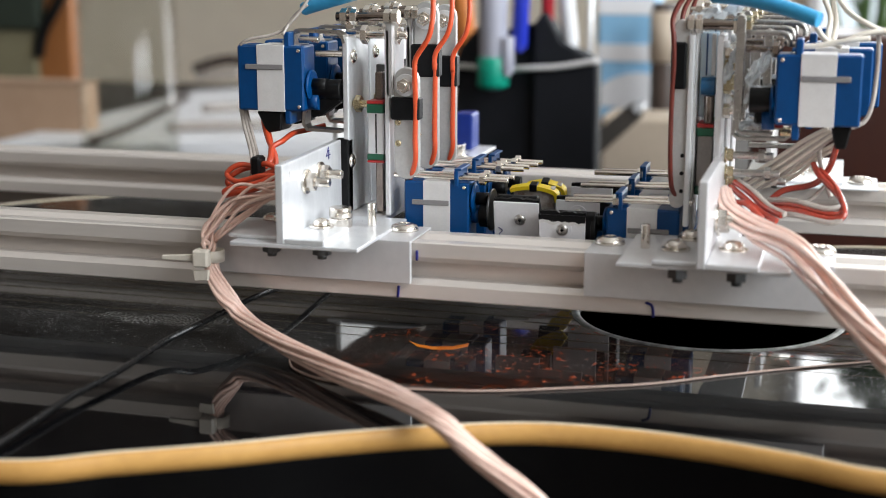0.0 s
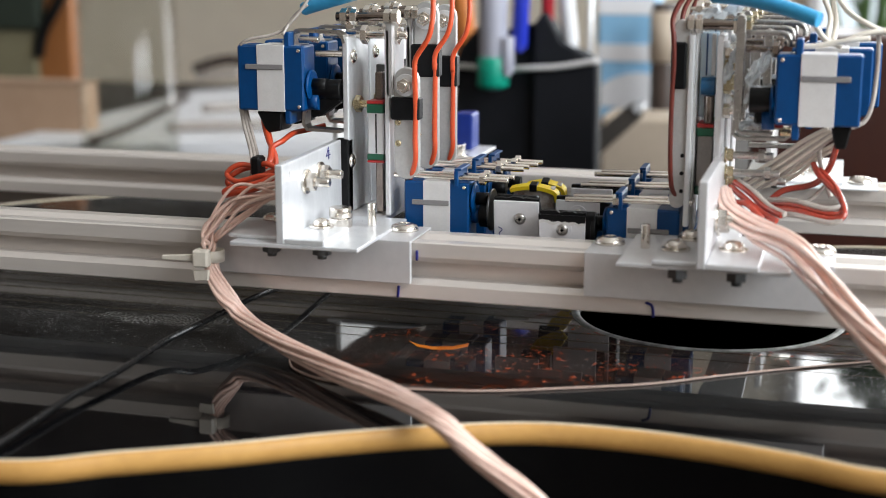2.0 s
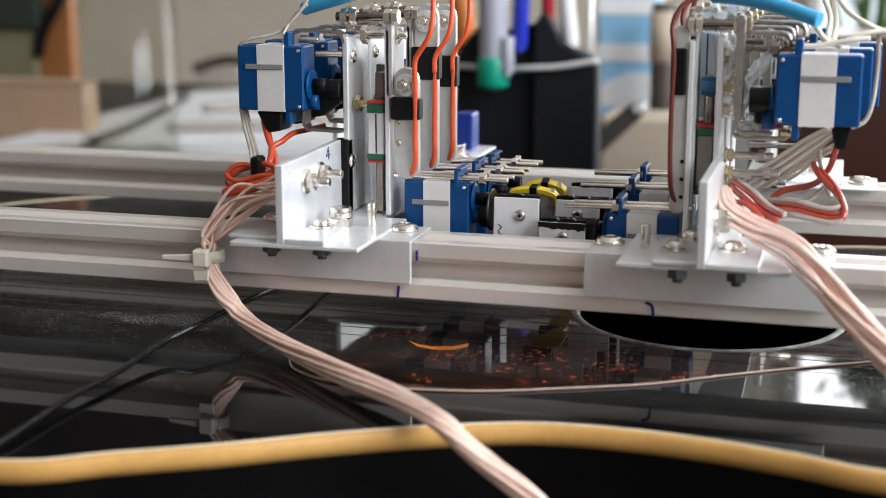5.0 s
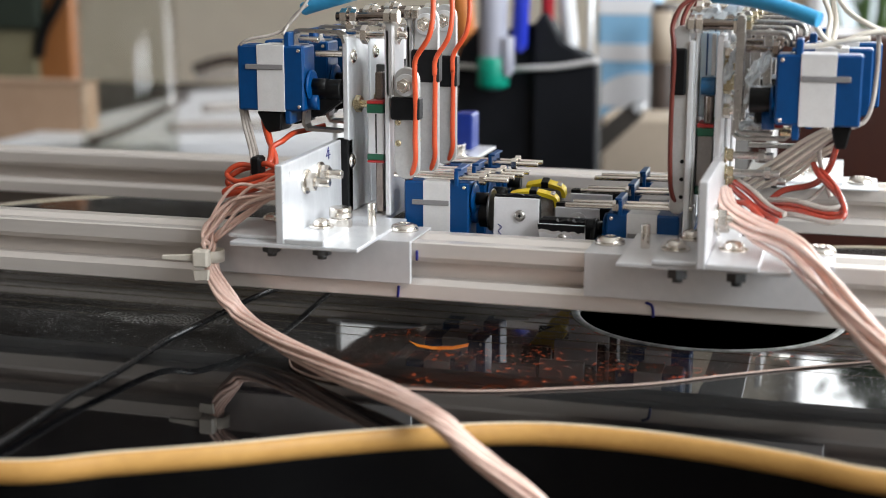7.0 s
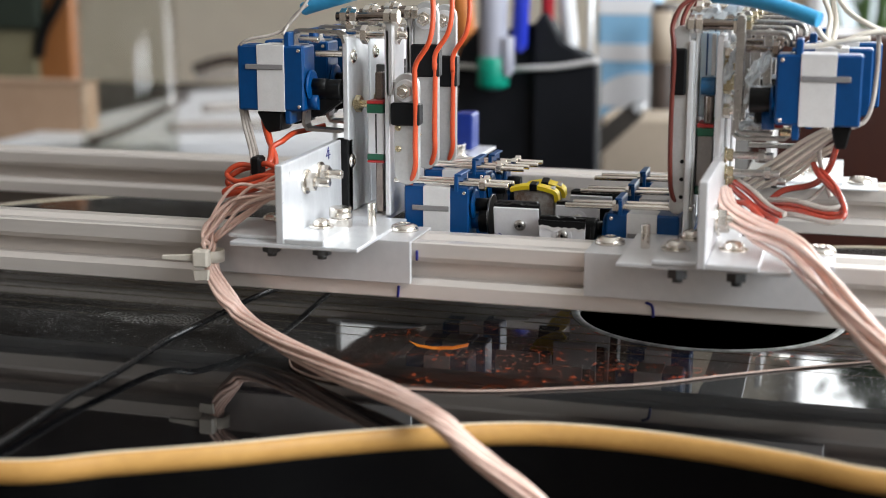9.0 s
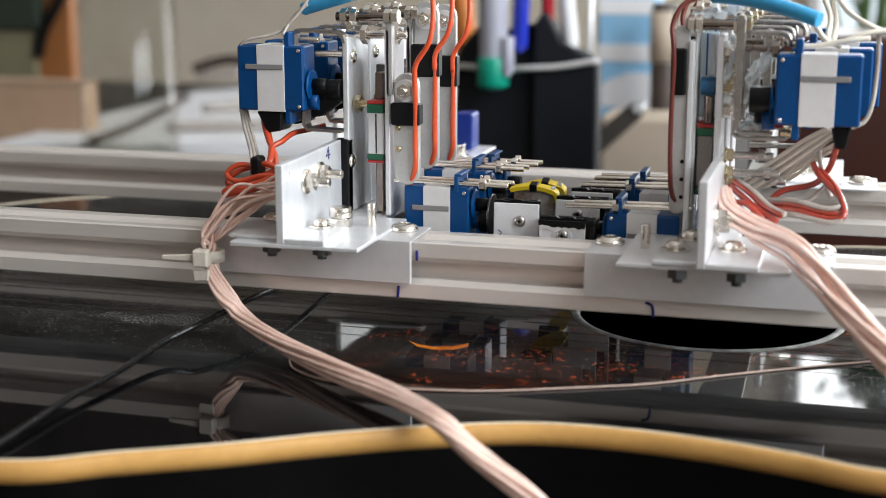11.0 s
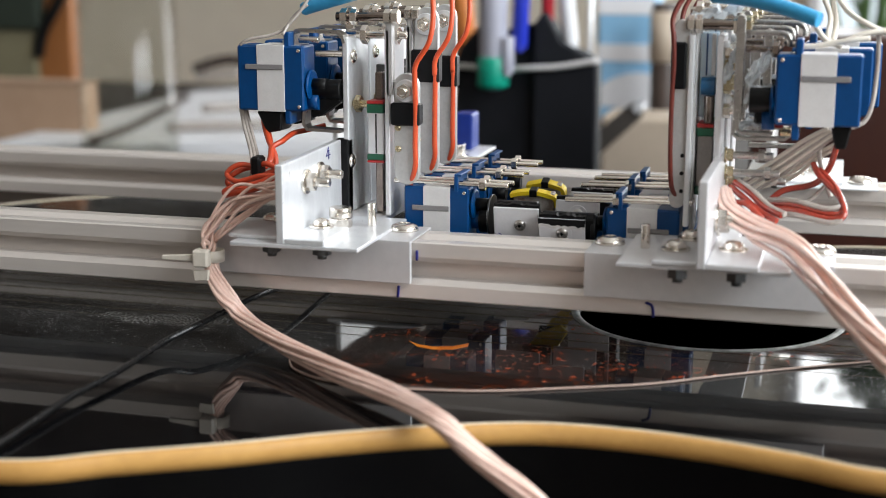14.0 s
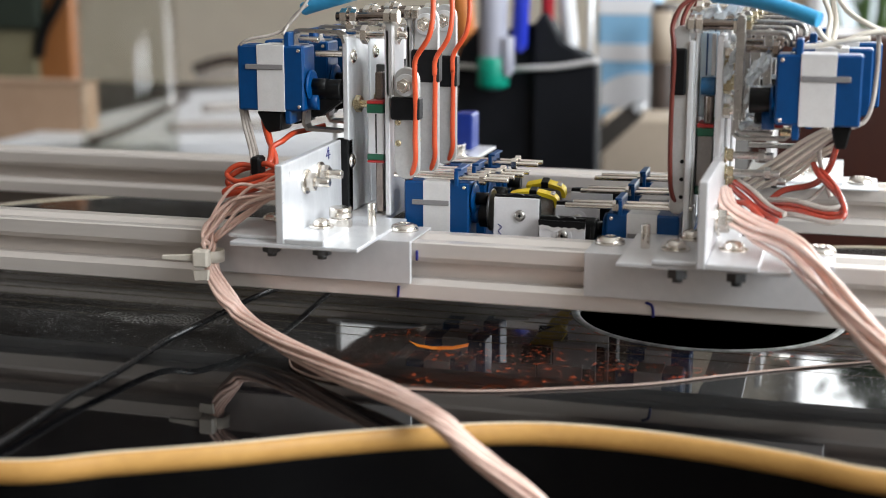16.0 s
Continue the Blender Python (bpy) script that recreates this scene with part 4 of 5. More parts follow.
    part("guide_rail", box(0.0818, 0.0842, 0.010, 0.014, 0.0369, 0.0830, 0.0003), M_STEEL, t)
    part("clear_plate", box(0.0800, 0.0860, 0.0095, 0.011, 0.0760, 0.1045, 0.0003), M_ACRYL, t, "bluish clear plastic plate")
    part("acrylic_strip", box(0.0838, 0.0852, 0.0088, 0.0094, 0.0900, 0.1040, 0.0002), M_LABEL, t, "white strip")
    part("acrylic_strip", box(0.0820, 0.0825, 0.0088, 0.0094, 0.0900, 0.1040, 0.0001), M_BLUE, t, "thin blue strip")
    part("blue_roller", cyl((0.0810, 0.006, 0.0868), (0.0858, 0.006, 0.0868), 0.0030, 18, bev=0.0004), M_TEAL, t, "dark teal plastic roller")
    part("roller_pin", cyl((0.0838, 0.0065, 0.0745), (0.0838, 0.0065, 0.0836), 0.0017, 14, bev=0.0003), M_SHAFT, t)
    # creased clear tape and glue
    crumple(t, 0.0770, 0.0925, 0.000, 0.009, 0.1078, 0.1140, seed, M_CLEARTAPE, label="crumpled clear tape")
    crumple(t, 0.0958, 0.1030, 0.000, 0.003, 0.0870, 0.1005, seed + 1, M_CLEARTAPE, label="crumpled clear tape")
    crumple(t, 0.0945, 0.1060, -0.002, 0.006, 0.0740, 0.0785, seed + 2, M_CLEARTAPE, label="crumpled clear tape")
    crumple(t, 0.0960, 0.1045, -0.006, 0.000, 0.0825, 0.0895, seed + 3, M_CLEARTAPE, label="crumpled clear tape")
    crumple(t, 0.0890, 0.0926, 0.000, 0.002, 0.0880, 0.1020, seed + 4, M_CLEARTAPE, label="crumpled clear tape")
    for k, (xa, za) in enumerate(((0.0898, 0.0905), (0.0905, 0.0830), (0.0975, 0.0870), (0.1000, 0.0868), (0.0890, 0.1010))):
        glue_blob(t, (xa, 0.002, za), 0.0013, seed + 10 + k)
    for k in range(3):
        part("link_arm", prism([(0.0950 + 0.003 * k, 0.0710), (0.0990 + 0.003 * k, 0.0760), (0.1000 + 0.003 * k, 0.0755), (0.0962 + 0.003 * k, 0.0705)], "y", 0.009 + 0.002 * k, 0.0105 + 0.002 * k, 0.0001), M_SATIN, t)
    part("plug", prism([(0.1235, 0.0763), (0.1300, 0.0763), (0.1285, 0.0690), (0.1250, 0.0690)], "y", -0.007, 0.000, 0.0005), M_BLACK, t)
    part("red_tag", box(0.1035, 0.1082, 0.004, 0.008, 0.0738, 0.0748, 0.0002), M_REDSEAL, t)
    part("tag_screw", cyl((0.1075, 0.002, 0.0728), (0.1110, 0.002, 0.0728), 0.0014, 12, bev=0.0003), M_BRASS, t)
    return tagged(t, "lifting motor with levers, guide, creased clear tape and side plate", "lift motor", "lifting units")


for y in LEFT_Y:
    left_lift(y)
for i, y in enumerate(RIGHT_Y):
    right_lift(y, 0.0035 * i)


# ---- wires and cables ----
def bundle(name, way, count, spread, r, material, label, cat, turns=1.0, seed=1, parts="strand"):
    """Strands laid side by side along one way, twisting slowly round each other."""
    t = tagged(empty(name), label, cat)
    rnd = random.Random(seed)
    mid = catmull(way, 7)
    offs = []
    for i in range(count):
        a = 2 * math.pi * i / count + rnd.uniform(-0.2, 0.2)
        q = (1.0, 0.75, 0.95, 0.35)[i % 4]
        offs.append((a, q * rnd.uniform(0.85, 1.1)))
    for a, q in offs:
        pts = []
        wob = rnd.uniform(0, 6)
        for i, p in enumerate(mid):
            d = (mid[min(i + 1, len(mid) - 1)] - mid[max(i - 1, 0)]).normalized()
            side = d.cross(Vector((0, 0, 1))).normalized()
            up_ = side.cross(d)
            f = i / (len(mid) - 1)
            sp = spread(f) * q * (1 + 0.22 * math.sin(wob + 11 * f))
            ang = a + turns * 2 * math.pi * f
            pts.append(p + side * sp * math.cos(ang) + up_ * sp * 0.75 * math.sin(ang))
        part(parts, tube(pts, r, 1, 8, smooth=False), material, t)
    return t


LEFT_WAY = [(-0.0795, -0.0130, 0.0277), (-0.0772, -0.0140, 0.0208), (-0.0719, -0.0160, 0.0137), (-0.0645, -0.0182, 0.0080), (-0.0438, -0.0338, 0.0050), (-0.0188, -0.0528, 0.0045), (0.0058, -0.0724, 0.0045), (0.0259, -0.0937, 0.0050), (0.0374, -0.0980, -0.0014), (0.0480, -0.1010, -0.0075), (0.0580, -0.1030, -0.0146)]
bundle("wire_bundle", LEFT_WAY, 18, lambda f: 0.0019 + 0.0012 * min(1, f * 4) + 0.0004 * math.sin(f * 14), 0.00078, M_PINK, "bundle of pale pink clear wires hanging over the guitar", "wires", 0.8, 3)
RIGHT_WAY = [(0.0912, 0.0200, 0.0539), (0.0938, 0.0080, 0.0494), (0.1023, -0.0040, 0.0455), (0.1141, -0.0160, 0.0429), (0.1238, -0.0300, 0.0363), (0.1329, -0.0420, 0.0290), (0.1422, -0.0550, 0.0234), (0.1522, -0.0680, 0.0178)]
bundle("wire_bundle", RIGHT_WAY, 9, lambda f: 0.0015 + 0.0032 * math.sin(min(1, f * 1.25) * 2.2), 0.0009, M_PINK, "bundle of pale pink clear wires falling from the bracket", "wires", 0.4, 5)


def fan():
    """The loose strands between the bracket and the zip tie."""
    t = tagged(empty("loose_wires"), "loose fan of pale pink clear wires behind the bracket", "wires")
    rnd = random.Random(11)
    ends = [(-0.0583, -0.0020, 0.0532), (-0.0580, -0.0030, 0.0518), (-0.0580, -0.0040, 0.0508), (-0.0576, -0.0040, 0.0497), (-0.0580, -0.0050, 0.0486), (-0.0577, -0.0050, 0.0479), (-0.0563, -0.0070, 0.0510), (-0.0564, -0.0080, 0.0498)]
    tops = [(-0.0720, 0.0040, 0.0488), (-0.0744, 0.0020, 0.0476), (-0.0703, 0.0000, 0.0468), (-0.0716, -0.0020, 0.0455), (-0.0729, -0.0040, 0.0450), (-0.0682, -0.0050, 0.0442), (-0.0729, -0.0060, 0.0477), (-0.0690, -0.0080, 0.0439)]
    lefts = [(-0.0852, 0.0000, 0.0376), (-0.0831, -0.0020, 0.0364), (-0.0847, -0.0040, 0.0375), (-0.0801, -0.0060, 0.0366), (-0.0811, -0.0080, 0.0361), (-0.0773, -0.0090, 0.0361), (-0.0828, -0.0090, 0.0354), (-0.0755, -0.0110, 0.0354)]
    for a, b_, c in zip(ends, tops, lefts):
        e = Vector((-0.0795, -0.0130, 0.0277)) + Vector((rnd.uniform(-0.002, 0.002), rnd.uniform(-0.002, 0.002), 0))
        low = Vector((-0.0816, -0.0100, 0.0317)) + Vector((rnd.uniform(-0.002, 0.003), rnd.uniform(-0.002, 0.002), 0))
        for k in range(2):
            j = [Vector((rnd.uniform(-0.0034, 0.0022), rnd.uniform(-0.002, 0.002), rnd.uniform(-0.0028, 0.0030))) * (0.35 + 0.65 * k) for _ in range(3)]
            part("strand", tube([Vector(a) + Vector((0.004, 0.004, 0.003)), Vector(a) + j[0], Vector(b_) + j[1] * 1.5, Vector(c) + j[2], low, e], 0.00064, 7, 8), M_PINK, t)


fan()


def zip_tie():
    t = tagged(empty("zip_tie"), "cream nylon zip tie round the wire bundle", "zip tie")
    c = Vector((-0.0795, -0.0130, 0.0285))
    b = bmesh.new()
    n = 24
    rows = []
    for rr, z in ((0.0046, -0.002), (0.0052, -0.002), (0.0052, 0.002), (0.0046, 0.002)):
        rows.append([b.verts.new((c.x + rr * math.cos(2 * math.pi * i / n), c.y + rr * 0.8 * math.sin(2 * math.pi * i / n), c.z + z)) for i in range(n)])
    for r0, r1 in zip(rows, rows[1:] + rows[:1]):
        ring_between(b, r0, r1)
    bmesh.ops.recalc_face_normals(b, faces=b.faces[:])
    part("band", b, M_NYLON, t)
    part("head", box(c.x - 0.0035, c.x + 0.0022, c.y - 0.0072, c.y - 0.0035, c.z - 0.003, c.z + 0.003, 0.0006), M_NYLON, t)
    part("tail", prism([(c.x - 0.0035, c.z + 0.0012), (c.x - 0.0155, c.z + 0.0002), (c.x - 0.0155, c.z - 0.0012), (c.x - 0.0035, c.z - 0.0012)], "y", c.y - 0.0058, c.y - 0.0046, 0.0002), M_NYLON, t)
    part("tail", prism([(c.x - 0.0040, c.z - 0.0045), (c.x + 0.0020, c.z - 0.0040), (c.x + 0.0015, c.z - 0.0078), (c.x - 0.0035, c.z - 0.0080)], "y", c.y - 0.0058, c.y - 0.0044, 0.0003), M_NYLON, t)


zip_tie()


def strand_thing(name, ways, r, material, label, cat="wires", strand="strand"):
    t = tagged(empty(name), label, cat)
    for w in ways:
        part(strand, tube(w, r, 7, 8), material, t)
    return t


# servo leads behind the upright plate
strand_thing("motor_lead", [[(-0.0772, 0.0310, 0.0716), (-0.0760, 0.0290, 0.0683), (-0.0714, 0.0220, 0.0636), (-0.0673, 0.0180, 0.0582), (-0.0667, 0.0140, 0.0511), (-0.0712, 0.0100, 0.0552), (-0.0670, 0.0080, 0.0576), (-0.0611, 0.0060, 0.0562)],
                            [(-0.0589, 0.0460, 0.0668), (-0.0633, 0.0400, 0.0657), (-0.0658, 0.0320, 0.0654), (-0.0670, 0.0240, 0.0635), (-0.0693, 0.0200, 0.0615), (-0.0683, 0.0140, 0.0567), (-0.0775, 0.0120, 0.0546), (-0.0824, 0.0100, 0.0510), (-0.0802, 0.0090, 0.0488), (-0.0715, 0.0080, 0.0518), (-0.0624, 0.0070, 0.0560)],
                            [(-0.0759, 0.0310, 0.0710), (-0.0747, 0.0290, 0.0671), (-0.0698, 0.0200, 0.0615), (-0.0688, 0.0120, 0.0558), (-0.0772, 0.0090, 0.0567), (-0.0818, 0.0080, 0.0534), (-0.0771, 0.0060, 0.0511), (-0.0684, 0.0060, 0.0535), (-0.0612, 0.0060, 0.0538)],
                            [(-0.0603, 0.0040, 0.0550), (-0.0693, 0.0030, 0.0511), (-0.0780, 0.0020, 0.0493), (-0.0802, 0.0020, 0.0476), (-0.0724, 0.0000, 0.0487), (-0.0638, 0.0000, 0.0511), (-0.0596, 0.0020, 0.0525)],
                            [(-0.0600, 0.0030, 0.0537), (-0.0679, 0.0020, 0.0506), (-0.0760, 0.0010, 0.0487), (-0.0793, 0.0010, 0.0470), (-0.0698, -0.0010, 0.0498), (-0.0596, 0.0010, 0.0519)]],
             0.0010, M_COIL, "coiled orange motor lead behind the bracket")
strand_thing("motor_lead", [[(-0.0856, 0.0300, 0.0739), (-0.0823, 0.0260, 0.0668), (-0.0777, 0.0200, 0.0595), (-0.0749, 0.0140, 0.0534), (-0.0746, 0.0100, 0.0489)],
                            [(-0.0845, 0.0300, 0.0739), (-0.0810, 0.0260, 0.0664), (-0.0764, 0.0200, 0.0592), (-0.0736, 0.0140, 0.0534), (-0.0729, 0.0100, 0.0490)],
                            [(-0.0834, 0.0300, 0.0740), (-0.0797, 0.0260, 0.0661), (-0.0751, 0.0200, 0.0586), (-0.0718, 0.0140, 0.0535), (-0.0681, 0.0100, 0.0508)]],
             0.0007, M_GREYW, "thin brown ribbon lead hanging from a motor")
t = tagged(empty("cable_clip"), "small black clip round the motor lead", "clip")
c = Vector((-0.0700, 0.0070, 0.0565))
part("clip", box(c.x - 0.0022, c.x + 0.0016, c.y - 0.001, c.y + 0.005, c.z - 0.0032, c.z + 0.0036, 0.0008), M_BLACK, t)
strand_thing("thin_wire", [[(-0.0815, 0.0220, 0.0978), (-0.0782, 0.0220, 0.0998), (-0.0703, 0.0240, 0.1014), (-0.0657, 0.0260, 0.1038), (-0.0599, 0.0280, 0.1107), (-0.0573, 0.0300, 0.1156)],
                           [(-0.0660, 0.0240, 0.1015), (-0.0632, 0.0280, 0.1077), (-0.0585, 0.0300, 0.1120)]], 0.0006, M_GREYW, "thin pale wire from a motor to the top")
strand_thing("motor_lead", [[(0.0919, 0.0300, 0.0534), (0.0957, 0.0240, 0.0517), (0.1026, 0.0200, 0.0471), (0.1083, 0.0160, 0.0449)], [(0.0933, 0.0300, 0.0550), (0.0983, 0.0260, 0.0524), (0.1042, 0.0220, 0.0481), (0.1098, 0.0180, 0.0465)],
                            [(0.0919, 0.0260, 0.0512), (0.0967, 0.0180, 0.0477), (0.1021, 0.0140, 0.0450), (0.1061, 0.0140, 0.0448)], [(0.0936, 0.0200, 0.0491), (0.0980, 0.0180, 0.0500), (0.1038, 0.0160, 0.0454)],
                            [(0.1011, 0.0300, 0.0477), (0.1123, 0.0240, 0.0493), (0.1232, 0.0200, 0.0476), (0.1281, 0.0200, 0.0478), (0.1275, 0.0260, 0.0520), (0.1206, 0.0320, 0.0582), (0.1185, 0.0360, 0.0613)],
                            [(0.1022, 0.0280, 0.0465), (0.1124, 0.0220, 0.0478), (0.1242, 0.0180, 0.0461), (0.1292, 0.0180, 0.0479), (0.1263, 0.0280, 0.0544), (0.1205, 0.0340, 0.0598)],
                            [(0.1031, 0.0340, 0.0463), (0.1089, 0.0360, 0.0516), (0.1189, 0.0360, 0.0544), (0.1234, 0.0340, 0.0599), (0.1255, 0.0300, 0.0677), (0.1266, 0.0280, 0.0736)]],
             0.0011, M_RED, "looped red motor lead behind the bracket")
strand_thing("motor_lead", [[(0.0944, 0.0300, 0.0554), (0.0996, 0.0260, 0.0529), (0.1055, 0.0220, 0.0486), (0.1108, 0.0180, 0.0469)], [(0.1028, 0.0270, 0.0456), (0.1129, 0.0210, 0.0465), (0.1244, 0.0170, 0.0452), (0.1286, 0.0170, 0.0466)],
                            [(0.1006, 0.0300, 0.0488), (0.1122, 0.0240, 0.0506), (0.1231, 0.0200, 0.0491), (0.1277, 0.0210, 0.0499)]], 0.0010, M_GREYW, "grey strand of a looped motor lead")
strand_thing("motor_lead", [[(0.0951, 0.0395, 0.0535), (0.1050, 0.0355, 0.0615), (0.1158, 0.0315, 0.0700), (0.1228, 0.0295, 0.0742)], [(0.0963, 0.0395, 0.0522), (0.1064, 0.0355, 0.0600), (0.1169, 0.0315, 0.0686), (0.1239, 0.0295, 0.0736)],
                            [(0.0982, 0.0395, 0.0510), (0.1083, 0.0355, 0.0587), (0.1180, 0.0315, 0.0670), (0.1248, 0.0295, 0.0727)], [(0.1010, 0.0450, 0.0520), (0.1100, 0.0420, 0.0560), (0.1190, 0.0380, 0.0640), (0.1262, 0.0330, 0.0690)],
                            [(0.1018, 0.0450, 0.0510), (0.1108, 0.0420, 0.0548), (0.1198, 0.0380, 0.0628), (0.1270, 0.0330, 0.0682)]], 0.0007, M_NYLON, "pale clear ribbon lead under the lifting motors")
strand_thing("motor_lead", [[(0.0957, 0.0400, 0.0529), (0.1057, 0.0360, 0.0608), (0.1164, 0.0320, 0.0694), (0.1234, 0.0300, 0.0740)], [(0.0969, 0.0400, 0.0516), (0.1072, 0.0360, 0.0593), (0.1175, 0.0320, 0.0679), (0.1245, 0.0300, 0.0733)],
                            [(0.0994, 0.0400, 0.0505), (0.1095, 0.0360, 0.0582), (0.1184, 0.0320, 0.0660), (0.1252, 0.0300, 0.0722)], [(0.1216, 0.0340, 0.0719), (0.1202, 0.0340, 0.0655), (0.1217, 0.0340, 0.0579), (0.1247, 0.0300, 0.0511)],
                            [(0.1287, 0.0300, 0.0742), (0.1339, 0.0320, 0.0765), (0.1361, 0.0340, 0.0828), (0.1369, 0.0360, 0.0937), (0.1367, 0.0360, 0.1053)], [(0.1048, 0.0300, 0.0473), (0.1157, 0.0300, 0.0484), (0.1226, 0.0320, 0.0545), (0.1235, 0.0320, 0.0583)]],
             0.0008, M_GREYW, "grey ribbon lead under the lifting motors")
strand_thing("thin_wire", [[(0.1225, 0.0500, 0.1166), (0.1265, 0.0400, 0.1115), (0.1319, 0.0350, 0.1082), (0.1374, 0.0350, 0.1056), (0.1400, 0.0350, 0.1047)], [(0.1161, 0.0300, 0.1082), (0.1200, 0.0280, 0.1030), (0.1236, 0.0280, 0.1016), (0.1321, 0.0300, 0.1049), (0.1390, 0.0320, 0.1058)],
                           [(0.1179, 0.0500, 0.1166), (0.1212, 0.0400, 0.1096), (0.1210, 0.0300, 0.1029), (0.1254, 0.0280, 0.1006)], [(0.1096, 0.0240, 0.1016), (0.1166, 0.0240, 0.1010), (0.1270, 0.0240, 0.1030), (0.1338, 0.0260, 0.1037)],
                           [(0.1211, 0.0500, 0.1166), (0.1231, 0.0400, 0.1078), (0.1226, 0.0300, 0.1020)]],
             0.0009, M_NYLON, "thin white wires over the lifting motors")
strand_thing("cable_sleeve", [[(-0.0616, 0.0340, 0.1102), (-0.0538, 0.0320, 0.1124), (-0.0382, 0.0300, 0.1166)]], 0.0024, M_SKYBLUE, "bright blue heat-shrink sleeve on a cable", "sleeve", "sleeve")
strand_thing("cable_sleeve", [[(0.0837, 0.0300, 0.1166), (0.0965, 0.0240, 0.1155), (0.1092, 0.0180, 0.1127), (0.1181, 0.0140, 0.1098)]], 0.0025, M_SKYBLUE, "bright blue heat-shrink sleeve on a cable", "sleeve", "sleeve")
strand_thing("power_cable", [[(-0.0882, -0.1490, 0.0002), (-0.0886, -0.1291, 0.0005), (-0.0890, -0.1116, 0.0008), (-0.0894, -0.0892, 0.0013), (-0.0877, -0.0685, 0.0017), (-0.0869, -0.0473, 0.0027), (-0.0850, -0.0349, 0.0042),
              (-0.0802, -0.0275, 0.0065), (-0.0772, -0.0160, 0.0077), (-0.0747, -0.0049, 0.0085), (-0.0720, 0.0150, 0.0088), (-0.0700, 0.0450, 0.0060), (-0.07, 0.11, 0.0005)]], 0.0011, M_CABLE,
             "black rubber cable lying across the guitar", "cable", "cable")


def ink_marks():
    for pts in ([(-0.0091, -0.0003, 0.0316), (-0.0091, -0.0003, 0.0282)], [(-0.0156, -0.0003, 0.0189), (-0.0160, -0.0003, 0.0149)], [(0.0686, -0.0003, 0.0189), (0.0706, -0.0003, 0.0181), (0.0712, -0.0003, 0.0160), (0.0713, -0.0003, 0.0141)]):
        t = tagged(empty("ink_mark"), "dark blue pen mark drawn on the front rail", "pen mark", "pen marks")
        part("stroke", tube(pts, 0.0005, 4, 6), M_INK, t)


ink_marks()

# ---- the desk behind ----
M_HOLDER = mat("black_leatherette", (0.006, 0.007, 0.010), 0.6, 0.0, (0.010, 0.011, 0.015), 60, bump=0.1, bump_scale=400, spec=0.25)
M_CARD = mat("cardboard", (0.5, 0.34, 0.24), 0.8, 0.0, (0.44, 0.29, 0.2), 25)
M_PAPER = mat("paper", (0.8, 0.8, 0.82), 0.7, 0.0, (0.74, 0.74, 0.77), 8)
M_ORWOOD = mat("orange_wood", (0.34, 0.13, 0.04), 0.5, 0.0, (0.26, 0.1, 0.03), 12, stretch=(1, 1, 0.2))
M_KHAKI = mat("khaki_cloth", (0.22, 0.2, 0.12), 0.85, 0.0, (0.18, 0.16, 0.1), 40)
M_DKGREEN = mat("dark_green_cloth", (0.02, 0.03, 0.02), 0.8)
M_GREENCAP = mat("green_cap", (0.0, 0.3, 0.2), 0.4)
M_BLUEPEN = mat("blue_pen", (0.02, 0.04, 0.5), 0.35)
M_REDPEN = mat("red_pen", (0.45, 0.02, 0.03), 0.35)
M_ORPEN = mat("orange_pen", (0.75, 0.25, 0.06), 0.4)
M_MARKER = mat("frosted_barrel", (0.42, 0.42, 0.48), 0.4, 0.0, (0.34, 0.34, 0.42), 40)
M_LTBLUE = mat("light_blue_card", (0.25, 0.5, 0.75), 0.5, 0.0, (0.3, 0.56, 0.8), 10)
M_STRAP = mat("worn_strap", (0.06, 0.05, 0.042), 0.7, 0.0, (0.035, 0.03, 0.026), 60)
M_CAPBLUE = mat("deep_blue_plastic", (0.0, 0.02, 0.2), 0.4, 0.0, (0.0, 0.015, 0.15), 100)
M_TAN = mat("tan_board", (0.5, 0.41, 0.32), 0.7, 0.0, (0.44, 0.36, 0.28), 15)
M_MAHOG = mat("red_brown_wood", (0.05, 0.016, 0.011), 0.35, 0.0, (0.035, 0.011, 0.008), 20, stretch=(1, 1, 0.2))
M_LEAF = mat("leaf", (0.06, 0.12, 0.03), 0.5, 0.0, (0.09, 0.16, 0.04), 30)
M_BROWN = mat("brown_plastic", (0.05, 0.035, 0.03), 0.4, 0.0, (0.08, 0.06, 0.05), 30)
M_PANE = bpy.data.materials.new("clear_glass")
M_PANE.use_nodes = True
gn, gl = M_PANE.node_tree.nodes, M_PANE.node_tree.links
clear, gloss, both = (gn.new(k) for k in ("ShaderNodeBsdfTransparent", "ShaderNodeBsdfGlossy", "ShaderNodeMixShader"))
clear.inputs["Color"].default_value = (0.95, 0.95, 0.93, 1)
gloss.inputs["Roughness"].default_value = 0.06
edge = gn.new("ShaderNodeLayerWeight")
edge.inputs["Blend"].default_value = 0.5
steep = gn.new("ShaderNodeMath")
steep.operation = "POWER"
steep.inputs[1].default_value = 5.0
gl.new(edge.outputs["Facing"], steep.inputs[0])
thin = gn.new("ShaderNodeMath")
thin.operation = "MULTIPLY_ADD"
thin.inputs[1].default_value, thin.inputs[2].default_value = 0.4, 0.035
gl.new(steep.outputs[0], thin.inputs[0])
gl.new(thin.outputs[0], both.inputs[0])
gl.new(clear.outputs[0], both.inputs[1])
gl.new(gloss.outputs[0], both.inputs[2])
gl.new(both.outputs[0], gn["Material Output"].inputs["Surface"])
DESK = -0.1


